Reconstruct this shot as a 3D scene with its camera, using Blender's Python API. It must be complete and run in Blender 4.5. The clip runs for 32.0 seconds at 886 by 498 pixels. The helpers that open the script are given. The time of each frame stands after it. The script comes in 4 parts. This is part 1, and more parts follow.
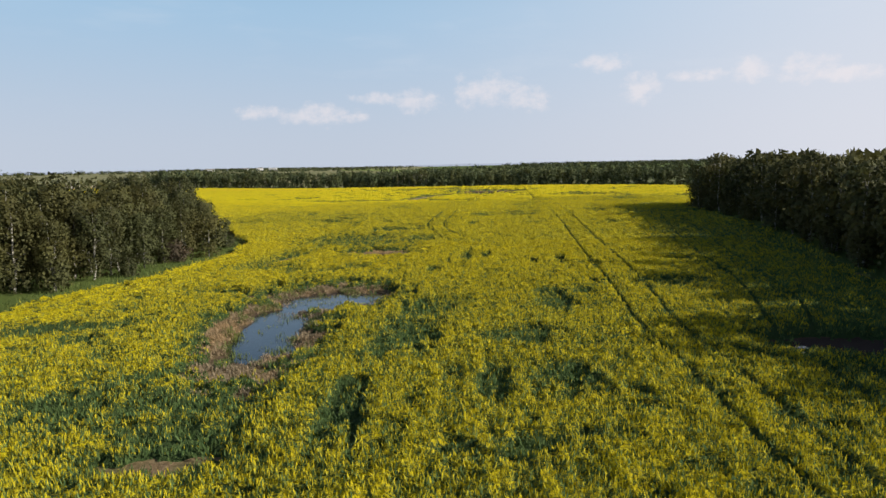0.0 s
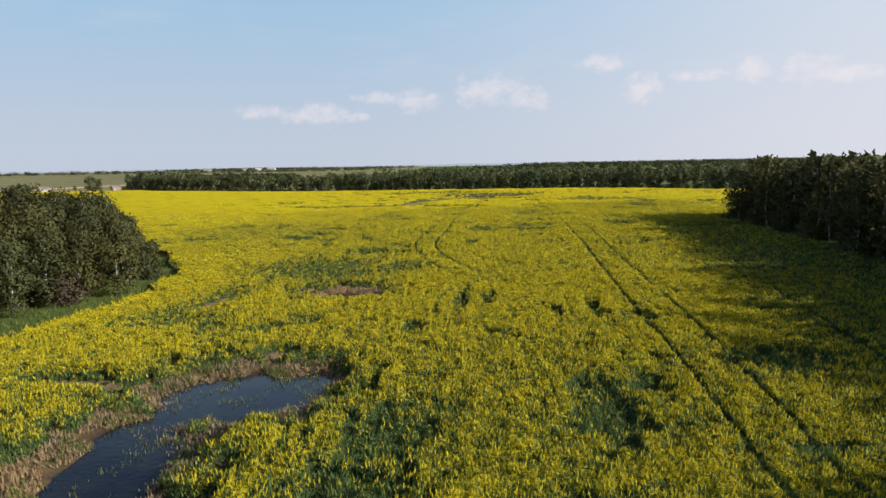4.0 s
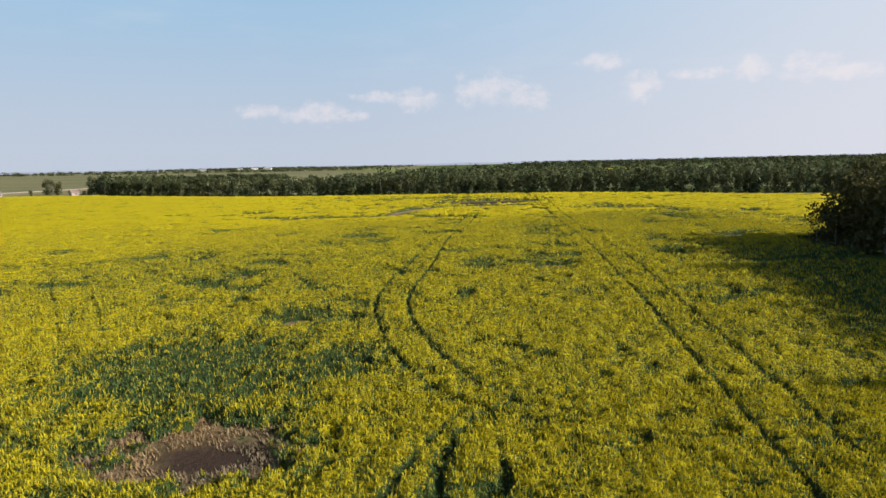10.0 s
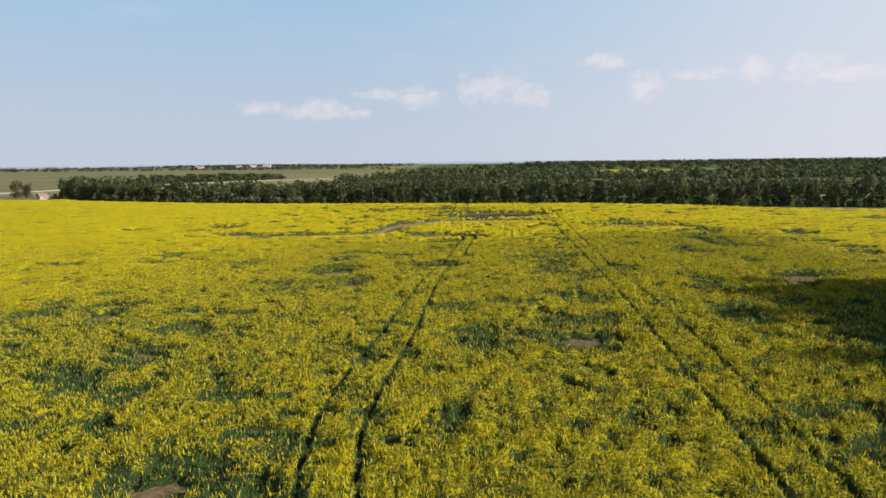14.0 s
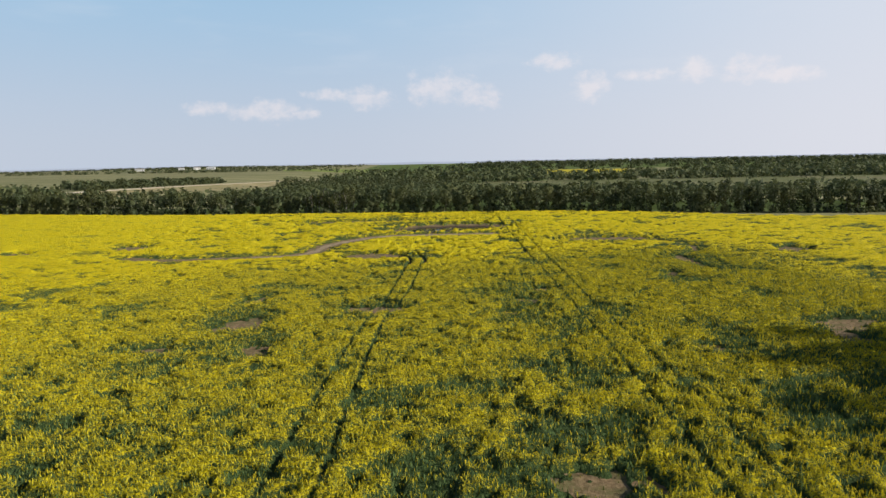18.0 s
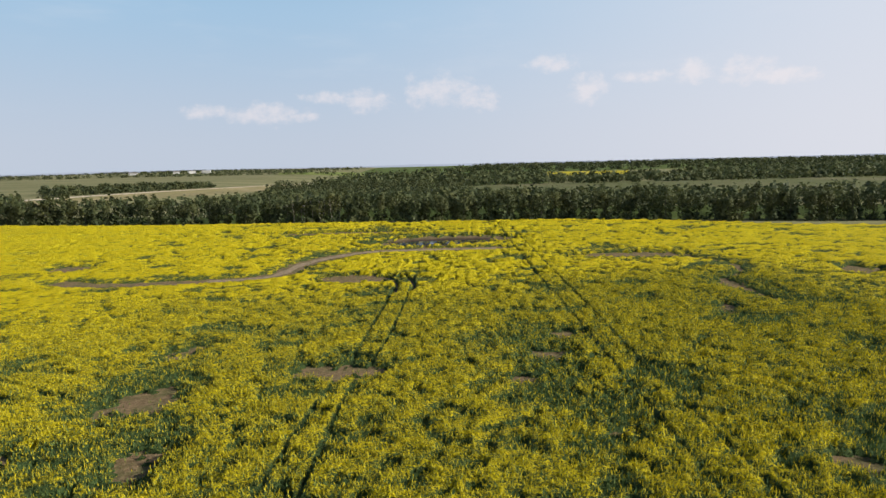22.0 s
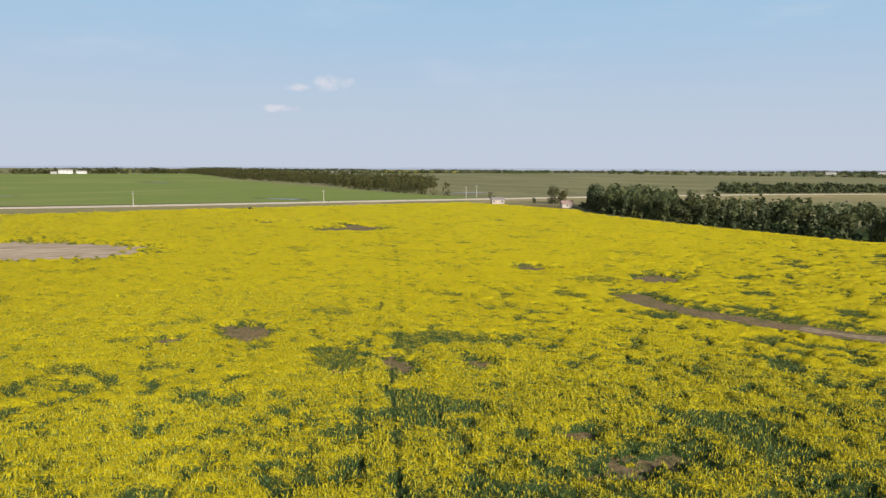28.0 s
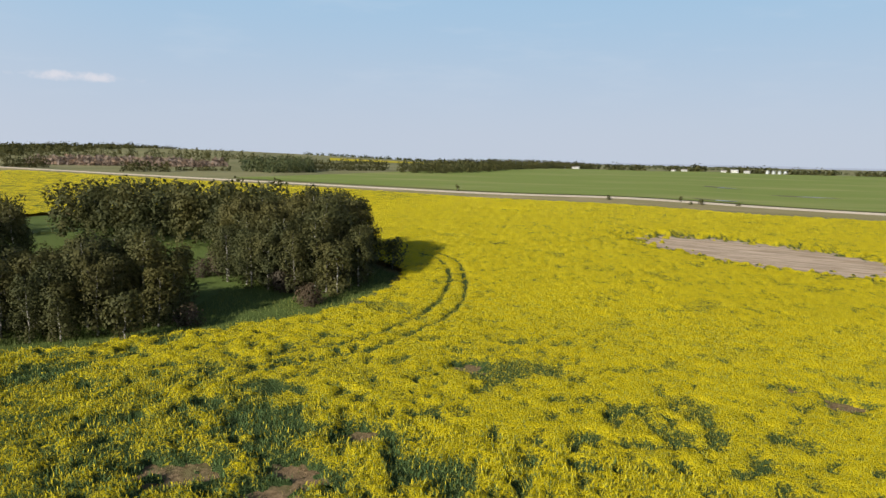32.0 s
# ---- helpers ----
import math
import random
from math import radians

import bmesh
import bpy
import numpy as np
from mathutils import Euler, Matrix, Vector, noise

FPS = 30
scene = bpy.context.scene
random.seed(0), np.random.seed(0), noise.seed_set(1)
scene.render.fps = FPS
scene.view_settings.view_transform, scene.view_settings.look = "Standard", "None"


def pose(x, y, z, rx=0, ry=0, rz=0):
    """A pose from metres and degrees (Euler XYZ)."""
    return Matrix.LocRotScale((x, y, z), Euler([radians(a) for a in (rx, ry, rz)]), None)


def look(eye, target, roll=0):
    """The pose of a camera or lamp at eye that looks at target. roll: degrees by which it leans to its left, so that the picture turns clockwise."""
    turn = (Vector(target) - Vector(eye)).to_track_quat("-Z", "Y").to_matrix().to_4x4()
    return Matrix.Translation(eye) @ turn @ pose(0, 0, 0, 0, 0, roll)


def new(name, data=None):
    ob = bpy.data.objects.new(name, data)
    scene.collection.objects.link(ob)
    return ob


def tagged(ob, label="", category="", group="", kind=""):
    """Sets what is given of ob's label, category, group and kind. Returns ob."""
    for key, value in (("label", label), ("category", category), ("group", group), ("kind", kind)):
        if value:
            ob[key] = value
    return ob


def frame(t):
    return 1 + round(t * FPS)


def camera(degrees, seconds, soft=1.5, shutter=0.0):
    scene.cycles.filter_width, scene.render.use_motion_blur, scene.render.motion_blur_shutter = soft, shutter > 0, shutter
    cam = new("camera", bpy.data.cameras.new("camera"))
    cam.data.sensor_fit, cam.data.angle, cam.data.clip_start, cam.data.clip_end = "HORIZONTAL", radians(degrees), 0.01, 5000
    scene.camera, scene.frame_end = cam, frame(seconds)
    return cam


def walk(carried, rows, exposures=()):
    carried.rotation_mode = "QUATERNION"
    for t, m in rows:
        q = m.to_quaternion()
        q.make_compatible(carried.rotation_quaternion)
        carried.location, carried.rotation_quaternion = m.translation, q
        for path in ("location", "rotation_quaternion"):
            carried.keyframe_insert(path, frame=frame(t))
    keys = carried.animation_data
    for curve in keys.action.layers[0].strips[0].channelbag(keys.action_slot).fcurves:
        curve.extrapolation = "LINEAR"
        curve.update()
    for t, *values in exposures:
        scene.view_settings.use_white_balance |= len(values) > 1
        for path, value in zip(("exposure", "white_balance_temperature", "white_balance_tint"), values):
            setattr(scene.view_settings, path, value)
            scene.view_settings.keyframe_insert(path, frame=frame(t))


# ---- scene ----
cam = camera(65.2, 32.0)
METRES, EYE, TILT, LEAN, TURN = 200.0, 13.0, 0.0, 0.0, 0.0
ROWS = [
    (0.0, 0.0, 0.0, 0.0, -0.14, -6.97, 1.17),
    (0.5, 0.0009, 0.0161, 0.0006, -0.12, -6.98, 1.11),
    (1.0, 0.0017, 0.0323, 0.0011, -0.12, -6.98, 1.02),
    (1.5, 0.0027, 0.0484, 0.0015, -0.09, -6.98, 0.95),
    (2.0, 0.0037, 0.0647, 0.002, -0.09, -6.98, 0.94),
    (2.5, 0.0048, 0.0808, 0.0025, -0.08, -6.97, 1.01),
    (3.0, 0.0058, 0.0971, 0.003, -0.07, -6.99, 1.02),
    (3.5, 0.0067, 0.1133, 0.0035, -0.06, -7.0, 1.07),
    (5.5, 0.0105, 0.1784, 0.0056, -0.08, -6.9, 1.17),
    (6.0, 0.0114, 0.1946, 0.0061, -0.08, -6.89, 1.18),
    (6.5, 0.0124, 0.2109, 0.0066, -0.07, -6.91, 1.21),
    (7.0, 0.0133, 0.2272, 0.0071, -0.07, -6.94, 1.24),
    (7.5, 0.0142, 0.2436, 0.0076, -0.07, -6.97, 1.25),
    (8.0, 0.0152, 0.2599, 0.0079, -0.07, -7.0, 1.25),
    (8.5, 0.0161, 0.2762, 0.0082, -0.08, -7.02, 1.29),
    (9.0, 0.0171, 0.2925, 0.0085, -0.09, -7.03, 1.31),
    (9.5, 0.0181, 0.3077, 0.0086, -0.07, -7.06, 1.27),
    (10.0, 0.019, 0.3242, 0.0087, -0.09, -7.08, 1.27),
    (10.5, 0.0201, 0.3407, 0.0093, -0.09, -7.13, 1.26),
    (11.0, 0.0211, 0.3573, 0.0102, -0.07, -7.16, 1.15),
    (11.5, 0.0221, 0.3739, 0.012, -0.04, -7.21, 1.03),
    (12.0, 0.0232, 0.3905, 0.0143, -0.0, -7.23, 0.89),
    (12.5, 0.0242, 0.4071, 0.0169, 0.03, -7.27, 0.75),
    (13.0, 0.0251, 0.4236, 0.0191, 0.07, -7.26, 0.61),
    (13.5, 0.0261, 0.4399, 0.0216, 0.08, -7.23, 0.62),
    (14.0, 0.0268, 0.4561, 0.024, 0.04, -7.22, 0.69),
    (14.5, 0.0277, 0.4722, 0.0264, 0.03, -7.24, 0.8),
    (16.5, 0.0317, 0.5362, 0.0316, -0.07, -7.15, 1.15),
    (17.0, 0.0327, 0.5522, 0.0316, -0.08, -7.19, 1.15),
    (17.1, 0.0329, 0.5554, 0.0316, -0.3, -7.2, 1.15),
    (17.2, 0.0332, 0.5586, 0.0316, -1.7, -7.22, 1.15),
    (17.3, 0.0334, 0.5618, 0.0317, -3.3, -7.24, 1.14),
    (17.4, 0.0337, 0.565, 0.0317, -3.9, -7.25, 1.14),
    (17.5, 0.0339, 0.5682, 0.0317, -3.99, -7.26, 1.13),
    (18.0, 0.0353, 0.5842, 0.0318, -4.0, -7.27, 1.1),
    (18.5, 0.0366, 0.6002, 0.0321, -4.02, -7.28, 1.12),
    (19.0, 0.0381, 0.6163, 0.0323, -4.03, -7.26, 1.15),
    (19.5, 0.0396, 0.6322, 0.0325, -4.07, -7.24, 1.19),
    (20.0, 0.0413, 0.6479, 0.0328, -4.1, -7.22, 1.23),
    (20.5, 0.0432, 0.6636, 0.0328, -4.11, -7.17, 1.31),
    (21.0, 0.0449, 0.6792, 0.0329, -4.13, -7.16, 1.33),
    (21.5, 0.0467, 0.6947, 0.0329, -4.15, -7.13, 1.34),
    (22.0, 0.0488, 0.71, 0.0327, -4.14, -7.08, 1.34),
    (22.5, 0.0508, 0.7251, 0.0331, -4.14, -7.09, 1.32),
    (23.0, 0.0529, 0.7402, 0.0329, -4.11, -7.04, 1.22),
    (23.5, 0.0549, 0.7551, 0.0329, -4.1, -7.02, 1.11),
    (24.0, 0.0569, 0.7699, 0.0329, -4.1, -7.01, 1.0),
    (24.5, 0.059, 0.7847, 0.0331, -4.09, -7.01, 0.94),
    (26.5, 0.0636, 0.8449, 0.0322, 24.77, -6.64, 0.21),
    (27.0, 0.0632, 0.8595, 0.0323, 33.03, -6.68, 0.02),
    (27.5, 0.0615, 0.8737, 0.0324, 41.24, -6.71, -0.17),
    (28.0, 0.0584, 0.8876, 0.0327, 49.35, -6.75, -0.33),
    (28.5, 0.054, 0.9009, 0.0329, 57.2, -6.82, -0.51),
    (29.0, 0.0483, 0.9134, 0.0331, 65.05, -6.9, -0.61),
    (29.5, 0.0412, 0.925, 0.0331, 72.97, -6.94, -0.72),
    (30.0, 0.0329, 0.9357, 0.0331, 80.92, -7.02, -0.79),
    (30.5, 0.0234, 0.9452, 0.0331, 88.79, -7.12, -0.88),
    (31.0, 0.0128, 0.9532, 0.0331, 96.58, -7.22, -1.01),
    (31.5, 0.0015, 0.9597, 0.0331, 104.41, -7.33, -1.08),
    (32.0, -0.0106, 0.9646, 0.0331, 112.3, -7.44, -1.16),
]
walk(cam, [(t, pose(0, 0, EYE, TILT, LEAN, TURN) @ pose(METRES * x, METRES * y, METRES * z, 90 + pitch, roll, yaw)) for t, x, y, z, yaw, pitch, roll in ROWS])

# ---- light: clear summer evening, low sun to the east of the flight line, thin cumulus ----
SUN_ELEV, SUN_AZ = radians(23), radians(106)          # azimuth from +y towards +x
sun_from = Vector((math.sin(SUN_AZ) * math.cos(SUN_ELEV), math.cos(SUN_AZ) * math.cos(SUN_ELEV), math.sin(SUN_ELEV)))
lamp = bpy.data.lights.new("sun", "SUN")
lamp.energy, lamp.angle, lamp.color = 5.4, radians(0.6), (1.0, 0.93, 0.8)
sun = new("sun", lamp)
sun.matrix_world = look(sun_from * 100, (0, 0, 0))
scene.view_settings.exposure = 0.0

# clouds: turn to the left of +y, height over the horizon, half width, half height, all in radians
CLOUDS = [
    (0.254, 0.076, 0.024, 0.0075), (0.172, 0.072, 0.043, 0.0125), (0.128, 0.067, 0.029, 0.0057), (0.079, 0.0934, 0.033, 0.0073), (0.035, 0.0888, 0.028, 0.0139),
    (-0.04, 0.099, 0.015, 0.0196), (-0.072, 0.1036, 0.037, 0.0179), (-0.121, 0.0898, 0.029, 0.0147), (-0.23, 0.1325, 0.029, 0.0098), (-0.278, 0.098, 0.02, 0.0163),
    (-0.353, 0.1108, 0.036, 0.0073), (-0.415, 0.1138, 0.024, 0.0131), (-0.48, 0.1103, 0.029, 0.0147), (-0.526, 0.0999, 0.033, 0.0082),
    (1.017, 0.1145, 0.024, 0.0082), (1.062, 0.108, 0.015, 0.0041), (1.09, 0.0792, 0.02, 0.0041), (2.442, 0.0925, 0.053, 0.0049),
]


def node(tree, kind, **inputs):
    n = tree.nodes.new(kind)
    for k, v in inputs.items():
        n.inputs[int(k[1:]) if k[0] == "i" and k[1:].isdigit() else k.replace("_", " ")].default_value = v
    return n


def calc(tree, op, a, b=None, c=None, clamp=False):
    n = tree.nodes.new("ShaderNodeMath")
    n.operation, n.use_clamp = op, clamp
    for i, v in enumerate((a, b, c)):
        if v is None:
            continue
        if isinstance(v, (int, float)):
            n.inputs[i].default_value = v
        else:
            tree.links.new(v, n.inputs[i])
    return n.outputs[0]


def mix(tree, fac, a, b, mode="MIX"):
    n = tree.nodes.new("ShaderNodeMix")
    n.data_type, n.blend_type = "RGBA", mode
    for i, v in ((0, fac), (6, a), (7, b)):
        if isinstance(v, (int, float)):
            n.inputs[i].default_value = v
        elif isinstance(v, tuple):
            n.inputs[i].default_value = (*v, 1)
        else:
            tree.links.new(v, n.inputs[i])
    return n.outputs[2]


def ramp(tree, v, lo, hi, a=0.0, b=1.0):
    n = tree.nodes.new("ShaderNodeMapRange")
    n.interpolation_type = "SMOOTHSTEP"
    tree.links.new(v, n.inputs[0])
    for i, q in ((1, lo), (2, hi), (3, a), (4, b)):
        n.inputs[i].default_value = q
    return n.outputs[0]


def noise_of(tree, vec, scale, detail=3.0, rough=0.55, stretch=None):
    if stretch:
        m = tree.nodes.new("ShaderNodeMapping")
        m.inputs["Scale"].default_value = stretch
        tree.links.new(vec, m.inputs[0])
        vec = m.outputs[0]
    n = tree.nodes.new("ShaderNodeTexNoise")
    n.inputs["Scale"].default_value, n.inputs["Detail"].default_value, n.inputs["Roughness"].default_value = scale, detail, rough
    tree.links.new(vec, n.inputs["Vector"])
    return n.outputs["Fac"]


world = bpy.data.worlds.new("evening_sky")
scene.world = world
world.use_nodes = True
wt = world.node_tree
wt.nodes.clear()
sky = wt.nodes.new("ShaderNodeTexSky")
sky.sky_type, sky.sun_disc = "NISHITA", False
sky.sun_elevation, sky.sun_rotation = SUN_ELEV, SUN_AZ
sky.altitude, sky.air_density, sky.dust_density, sky.ozone_density = 600, 1.0, 1.2, 2.0
coord = wt.nodes.new("ShaderNodeTexCoord").outputs["Generated"]
sep = wt.nodes.new("ShaderNodeSeparateXYZ")
wt.links.new(coord, sep.inputs[0])
az = calc(wt, "ARCTAN2", calc(wt, "MULTIPLY", sep.outputs[0], -1.0), sep.outputs[1])
el = calc(wt, "ARCSINE", sep.outputs[2])
cover = None
for a, e, w, h in CLOUDS:
    u = calc(wt, "DIVIDE", calc(wt, "SUBTRACT", az, a), w * 1.25)
    v = calc(wt, "DIVIDE", calc(wt, "SUBTRACT", el, e), h * 1.25)
    blob = calc(wt, "SUBTRACT", 1.0, calc(wt, "ADD", calc(wt, "MULTIPLY", u, u), calc(wt, "MULTIPLY", v, v)))
    cover = blob if cover is None else calc(wt, "MAXIMUM", cover, blob)
puff = noise_of(wt, coord, 46.0, 6.0, 0.62, (1, 1, 1.4))
veil = noise_of(wt, coord, 5.0, 4.0, 0.6, (1, 1, 5))
rag = calc(wt, "MULTIPLY", calc(wt, "SUBTRACT", puff, 0.5), 4.4)
dens = ramp(wt, calc(wt, "ADD", calc(wt, "MAXIMUM", cover, -1.6), rag), -0.45, 1.6, 0.0, 0.46)
# thick evening air: pale lilac at the horizon, pale blue above, whiter towards the sun
air = mix(wt, ramp(wt, el, 0.0, 0.26), (9.0, 10.1, 12.0), (6.1, 9.4, 12.8))
toward = calc(wt, "COSINE", calc(wt, "ADD", az, SUN_AZ))
air = mix(wt, ramp(wt, toward, -0.5, 0.62, 0.0, 0.8), air, (13.6, 13.5, 14.5))
hazy = mix(wt, ramp(wt, el, 0.2, 0.45, 0.97, 0.0), sky.outputs[0], air)
wisp = calc(wt, "MULTIPLY", ramp(wt, veil, 0.5, 0.8, 0.0, 0.14), ramp(wt, el, 0.02, 0.14, 0.0, 1.0))
wispy = mix(wt, wisp, hazy, (12.6, 13.0, 14.0))
cloudy = mix(wt, dens, wispy, (15.8, 14.2, 14.1))
back = wt.nodes.new("ShaderNodeBackground")
back.inputs["Strength"].default_value = 0.06
wt.links.new(cloudy, back.inputs["Color"])
wt.links.new(back.outputs[0], wt.nodes.new("ShaderNodeOutputWorld").inputs["Surface"])


# ---- materials ----
def material(name, rough=0.9, spec=0.2):
    m = bpy.data.materials.new(name)
    m.use_nodes = True
    t = m.node_tree
    b = t.nodes["Principled BSDF"]
    b.inputs["Roughness"].default_value, b.inputs["Specular IOR Level"].default_value = rough, spec
    return m, t, b


def place(t):
    return t.nodes.new("ShaderNodeNewGeometry").outputs["Position"]


def attr(t, name):
    n = t.nodes.new("ShaderNodeAttribute")
    n.attribute_name = name
    return n.outputs["Fac"]


def bump(t, b, height, strength=0.5, dist=0.1):
    n = t.nodes.new("ShaderNodeBump")
    n.inputs["Strength"].default_value, n.inputs["Distance"].default_value = strength, dist
    t.links.new(height, n.inputs["Height"])
    t.links.new(n.outputs[0], b.inputs["Normal"])


def plain(name, colour, rough=0.8, vary=0.25, scale=3.0, metal=0.0):
    m, t, b = material(name, rough)
    b.inputs["Metallic"].default_value = metal
    n = noise_of(t, place(t), scale, 5.0, 0.6)
    dark = tuple(c * (1 - vary) for c in colour)
    lite = tuple(min(1, c * (1 + vary)) for c in colour)
    t.links.new(mix(t, ramp(t, n, 0.3, 0.7), dark, lite), b.inputs["Base Color"])
    return m


def glow_through(t, b, colour, share):
    """Thin petals and leaves pass on a share of the light from behind."""
    t.links.new(colour, b.inputs["Base Color"])
    thin = t.nodes.new("ShaderNodeBsdfTranslucent")
    t.links.new(colour, thin.inputs["Color"])
    blend = t.nodes.new("ShaderNodeMixShader")
    blend.inputs[0].default_value = share
    t.links.new(b.outputs[0], blend.inputs[1])
    t.links.new(thin.outputs[0], blend.inputs[2])
    t.links.new(blend.outputs[0], t.nodes["Material Output"].inputs["Surface"])


def crop_material():
    """Flowering canola: yellow heads over blue-green leaves; the share of open flowers, with shade put in along the
    east, is the mesh's bloom.
    """
    m, t, b = material("canola_canopy", 0.85, 0.15)
    p = place(t)
    fine, mid = noise_of(t, p, 5.5, 3.0, 0.75), noise_of(t, p, 0.9, 4.0, 0.65)
    streak = noise_of(t, p, 0.16, 4.0, 0.65)
    share = calc(t, "ADD", attr(t, "bloom"), calc(t, "MULTIPLY", calc(t, "SUBTRACT", mid, 0.5), 0.7))
    share = calc(t, "ADD", share, calc(t, "MULTIPLY", calc(t, "SUBTRACT", streak, 0.5), 0.7))
    yellow = ramp(t, calc(t, "ADD", share, calc(t, "MULTIPLY", calc(t, "SUBTRACT", fine, 0.5), 2.0)), 0.36, 0.9)
    leaf = mix(t, fine, (0.04, 0.078, 0.026), (0.105, 0.16, 0.05))
    petal = mix(t, mid, (0.71, 0.585, 0.01), (0.88, 0.73, 0.016))
    glow_through(t, b, mix(t, yellow, leaf, petal), 0.05)
    bump(t, b, fine, 1.0, 0.45)
    return m


def plant_material():
    m, t, b = material("canola_plant", 0.8, 0.2)
    r = t.nodes.new("ShaderNodeNewGeometry").outputs["Random Per Island"]
    leaf = mix(t, r, (0.06, 0.115, 0.04), (0.165, 0.235, 0.075))
    petal = mix(t, r, (0.58, 0.475, 0.012), (0.78, 0.64, 0.018))
    glow_through(t, b, mix(t, ramp(t, attr(t, "bloom"), 0.2, 0.75), leaf, petal), 0.2)
    return m


def foliage_material(name, a, c, tone=0.35):
    m, t, b = material(name, 0.7, 0.25)
    g = t.nodes.new("ShaderNodeNewGeometry")
    o = t.nodes.new("ShaderNodeObjectInfo")
    col = mix(t, g.outputs["Random Per Island"], a, c)
    big = noise_of(t, g.outputs["Position"], 0.12, 2.0)
    warm = mix(t, ramp(t, big, 0.35, 0.7, 0.0, 0.6), col, tuple(v * k for v, k in zip(c, (1.25, 1.0, 0.7))))
    v = calc(t, "ADD", calc(t, "MULTIPLY", o.outputs["Random"], tone), 1.0 - tone / 2)
    hsv = t.nodes.new("ShaderNodeHueSaturation")
    t.links.new(warm, hsv.inputs["Color"])
    t.links.new(v, hsv.inputs["Value"])
    t.links.new(hsv.outputs[0], b.inputs["Base Color"])
    thin = t.nodes.new("ShaderNodeBsdfTranslucent")
    t.links.new(hsv.outputs[0], thin.inputs["Color"])
    blend = t.nodes.new("ShaderNodeMixShader")
    blend.inputs[0].default_value = 0.28
    out = t.nodes["Material Output"]
    t.links.new(b.outputs[0], blend.inputs[1])
    t.links.new(thin.outputs[0], blend.inputs[2])
    t.links.new(blend.outputs[0], out.inputs["Surface"])
    return m


def ground_material():
    """Brown stubble soil where the field lies, olive pasture and meadow everywhere else, darkened for shade under
    the wood.
    """
    m, t, b = material("ground", 0.95, 0.1)
    p = place(t)
    fine, mid, big = noise_of(t, p, 2.6, 6.0, 0.65), noise_of(t, p, 0.12, 4.0, 0.6), noise_of(t, p, 0.006, 4.0, 0.6, (1, 2.2, 1))
    earth = mix(t, ramp(t, fine, 0.3, 0.7), (0.16, 0.11, 0.058), (0.35, 0.25, 0.145))
    earth = mix(t, ramp(t, noise_of(t, p, 0.6, 4.0, 0.6), 0.42, 0.66, 0.0, 0.6), earth, (0.13, 0.145, 0.05))
    grass = mix(t, fine, (0.15, 0.16, 0.072), (0.27, 0.265, 0.13))
    grass = mix(t, ramp(t, mid, 0.4, 0.75, 0.0, 0.5), grass, (0.36, 0.33, 0.18))
    grass = mix(t, ramp(t, big, 0.42, 0.62, 0.0, 0.7), grass, (0.33, 0.31, 0.16))
    grass = mix(t, attr(t, "lush_shade"), grass, mix(t, fine, (0.065, 0.11, 0.025), (0.17, 0.215, 0.06)))
    earth = mix(t, attr(t, "dry"), earth, mix(t, ramp(t, noise_of(t, p, 0.9, 4.0, 0.65, (1.0, 0.12, 1)), 0.38, 0.62), (0.42, 0.315, 0.225), (0.68, 0.54, 0.41)))
    wet = mix(t, attr(t, "wet"), earth, (0.075, 0.05, 0.038))
    t.links.new(mix(t, attr(t, "soil"), grass, wet), b.inputs["Base Color"])
    bump(t, b, fine, 0.7, 0.15)
    return m


def grassland(name, a, c, dry, streak=0.02):
    m, t, b = material(name, 0.9, 0.12)
    p = place(t)
    fine, big = noise_of(t, p, 1.2, 5.0, 0.65), noise_of(t, p, streak, 4.0, 0.6, (1, 0.35, 1))
    col = mix(t, fine, a, c)
    t.links.new(mix(t, ramp(t, big, 0.45, 0.75, 0.0, 0.7), col, dry), b.inputs["Base Color"])
    bump(t, b, fine, 0.4, 0.2)
    return m


def water_material():
    m, t, b = material("pond_water", 0.06, 0.5)
    n = noise_of(t, place(t), 0.5, 4.0, 0.6)
    t.links.new(mix(t, ramp(t, n, 0.4, 0.7), (0.008, 0.012, 0.026), (0.02, 0.024, 0.036)), b.inputs["Base Color"])
    b.inputs["IOR"].default_value = 1.33
    bump(t, b, noise_of(t, place(t), 3.0, 3.0), 0.2, 0.05)
    return m


def bark_material(name, dark, pale):
    m, t, b = material(name, 0.8, 0.2)
    n = noise_of(t, place(t), 2.0, 5.0, 0.7, (1, 1, 3))
    t.links.new(mix(t, ramp(t, n, 0.42, 0.6), dark, pale), b.inputs["Base Color"])
    return m


M_CROP, M_PLANT, M_GROUND, M_WATER, M_BARK = crop_material(), plant_material(), ground_material(), water_material(), bark_material("aspen_bark", (0.1, 0.09, 0.075), (0.5, 0.48, 0.42))
# wood-edge trunks: aspen bark again, with shade among the trees put into its colour
M_SHADED_BARK = bark_material("shaded_bark", (0.05, 0.045, 0.038), (0.16, 0.15, 0.13))
M_LEAF = foliage_material("aspen_leaves", (0.036, 0.044, 0.016), (0.105, 0.112, 0.043))
M_WOOD = foliage_material("wood_leaves", (0.044, 0.065, 0.031), (0.108, 0.134, 0.062))
M_SCRUB = foliage_material("scrub_leaves", (0.055, 0.045, 0.032), (0.105, 0.088, 0.063))
M_REED = foliage_material("reed", (0.22, 0.17, 0.105), (0.46, 0.37, 0.25))
M_PALE = foliage_material("bare_twigs", (0.2, 0.16, 0.13), (0.36, 0.29, 0.25))
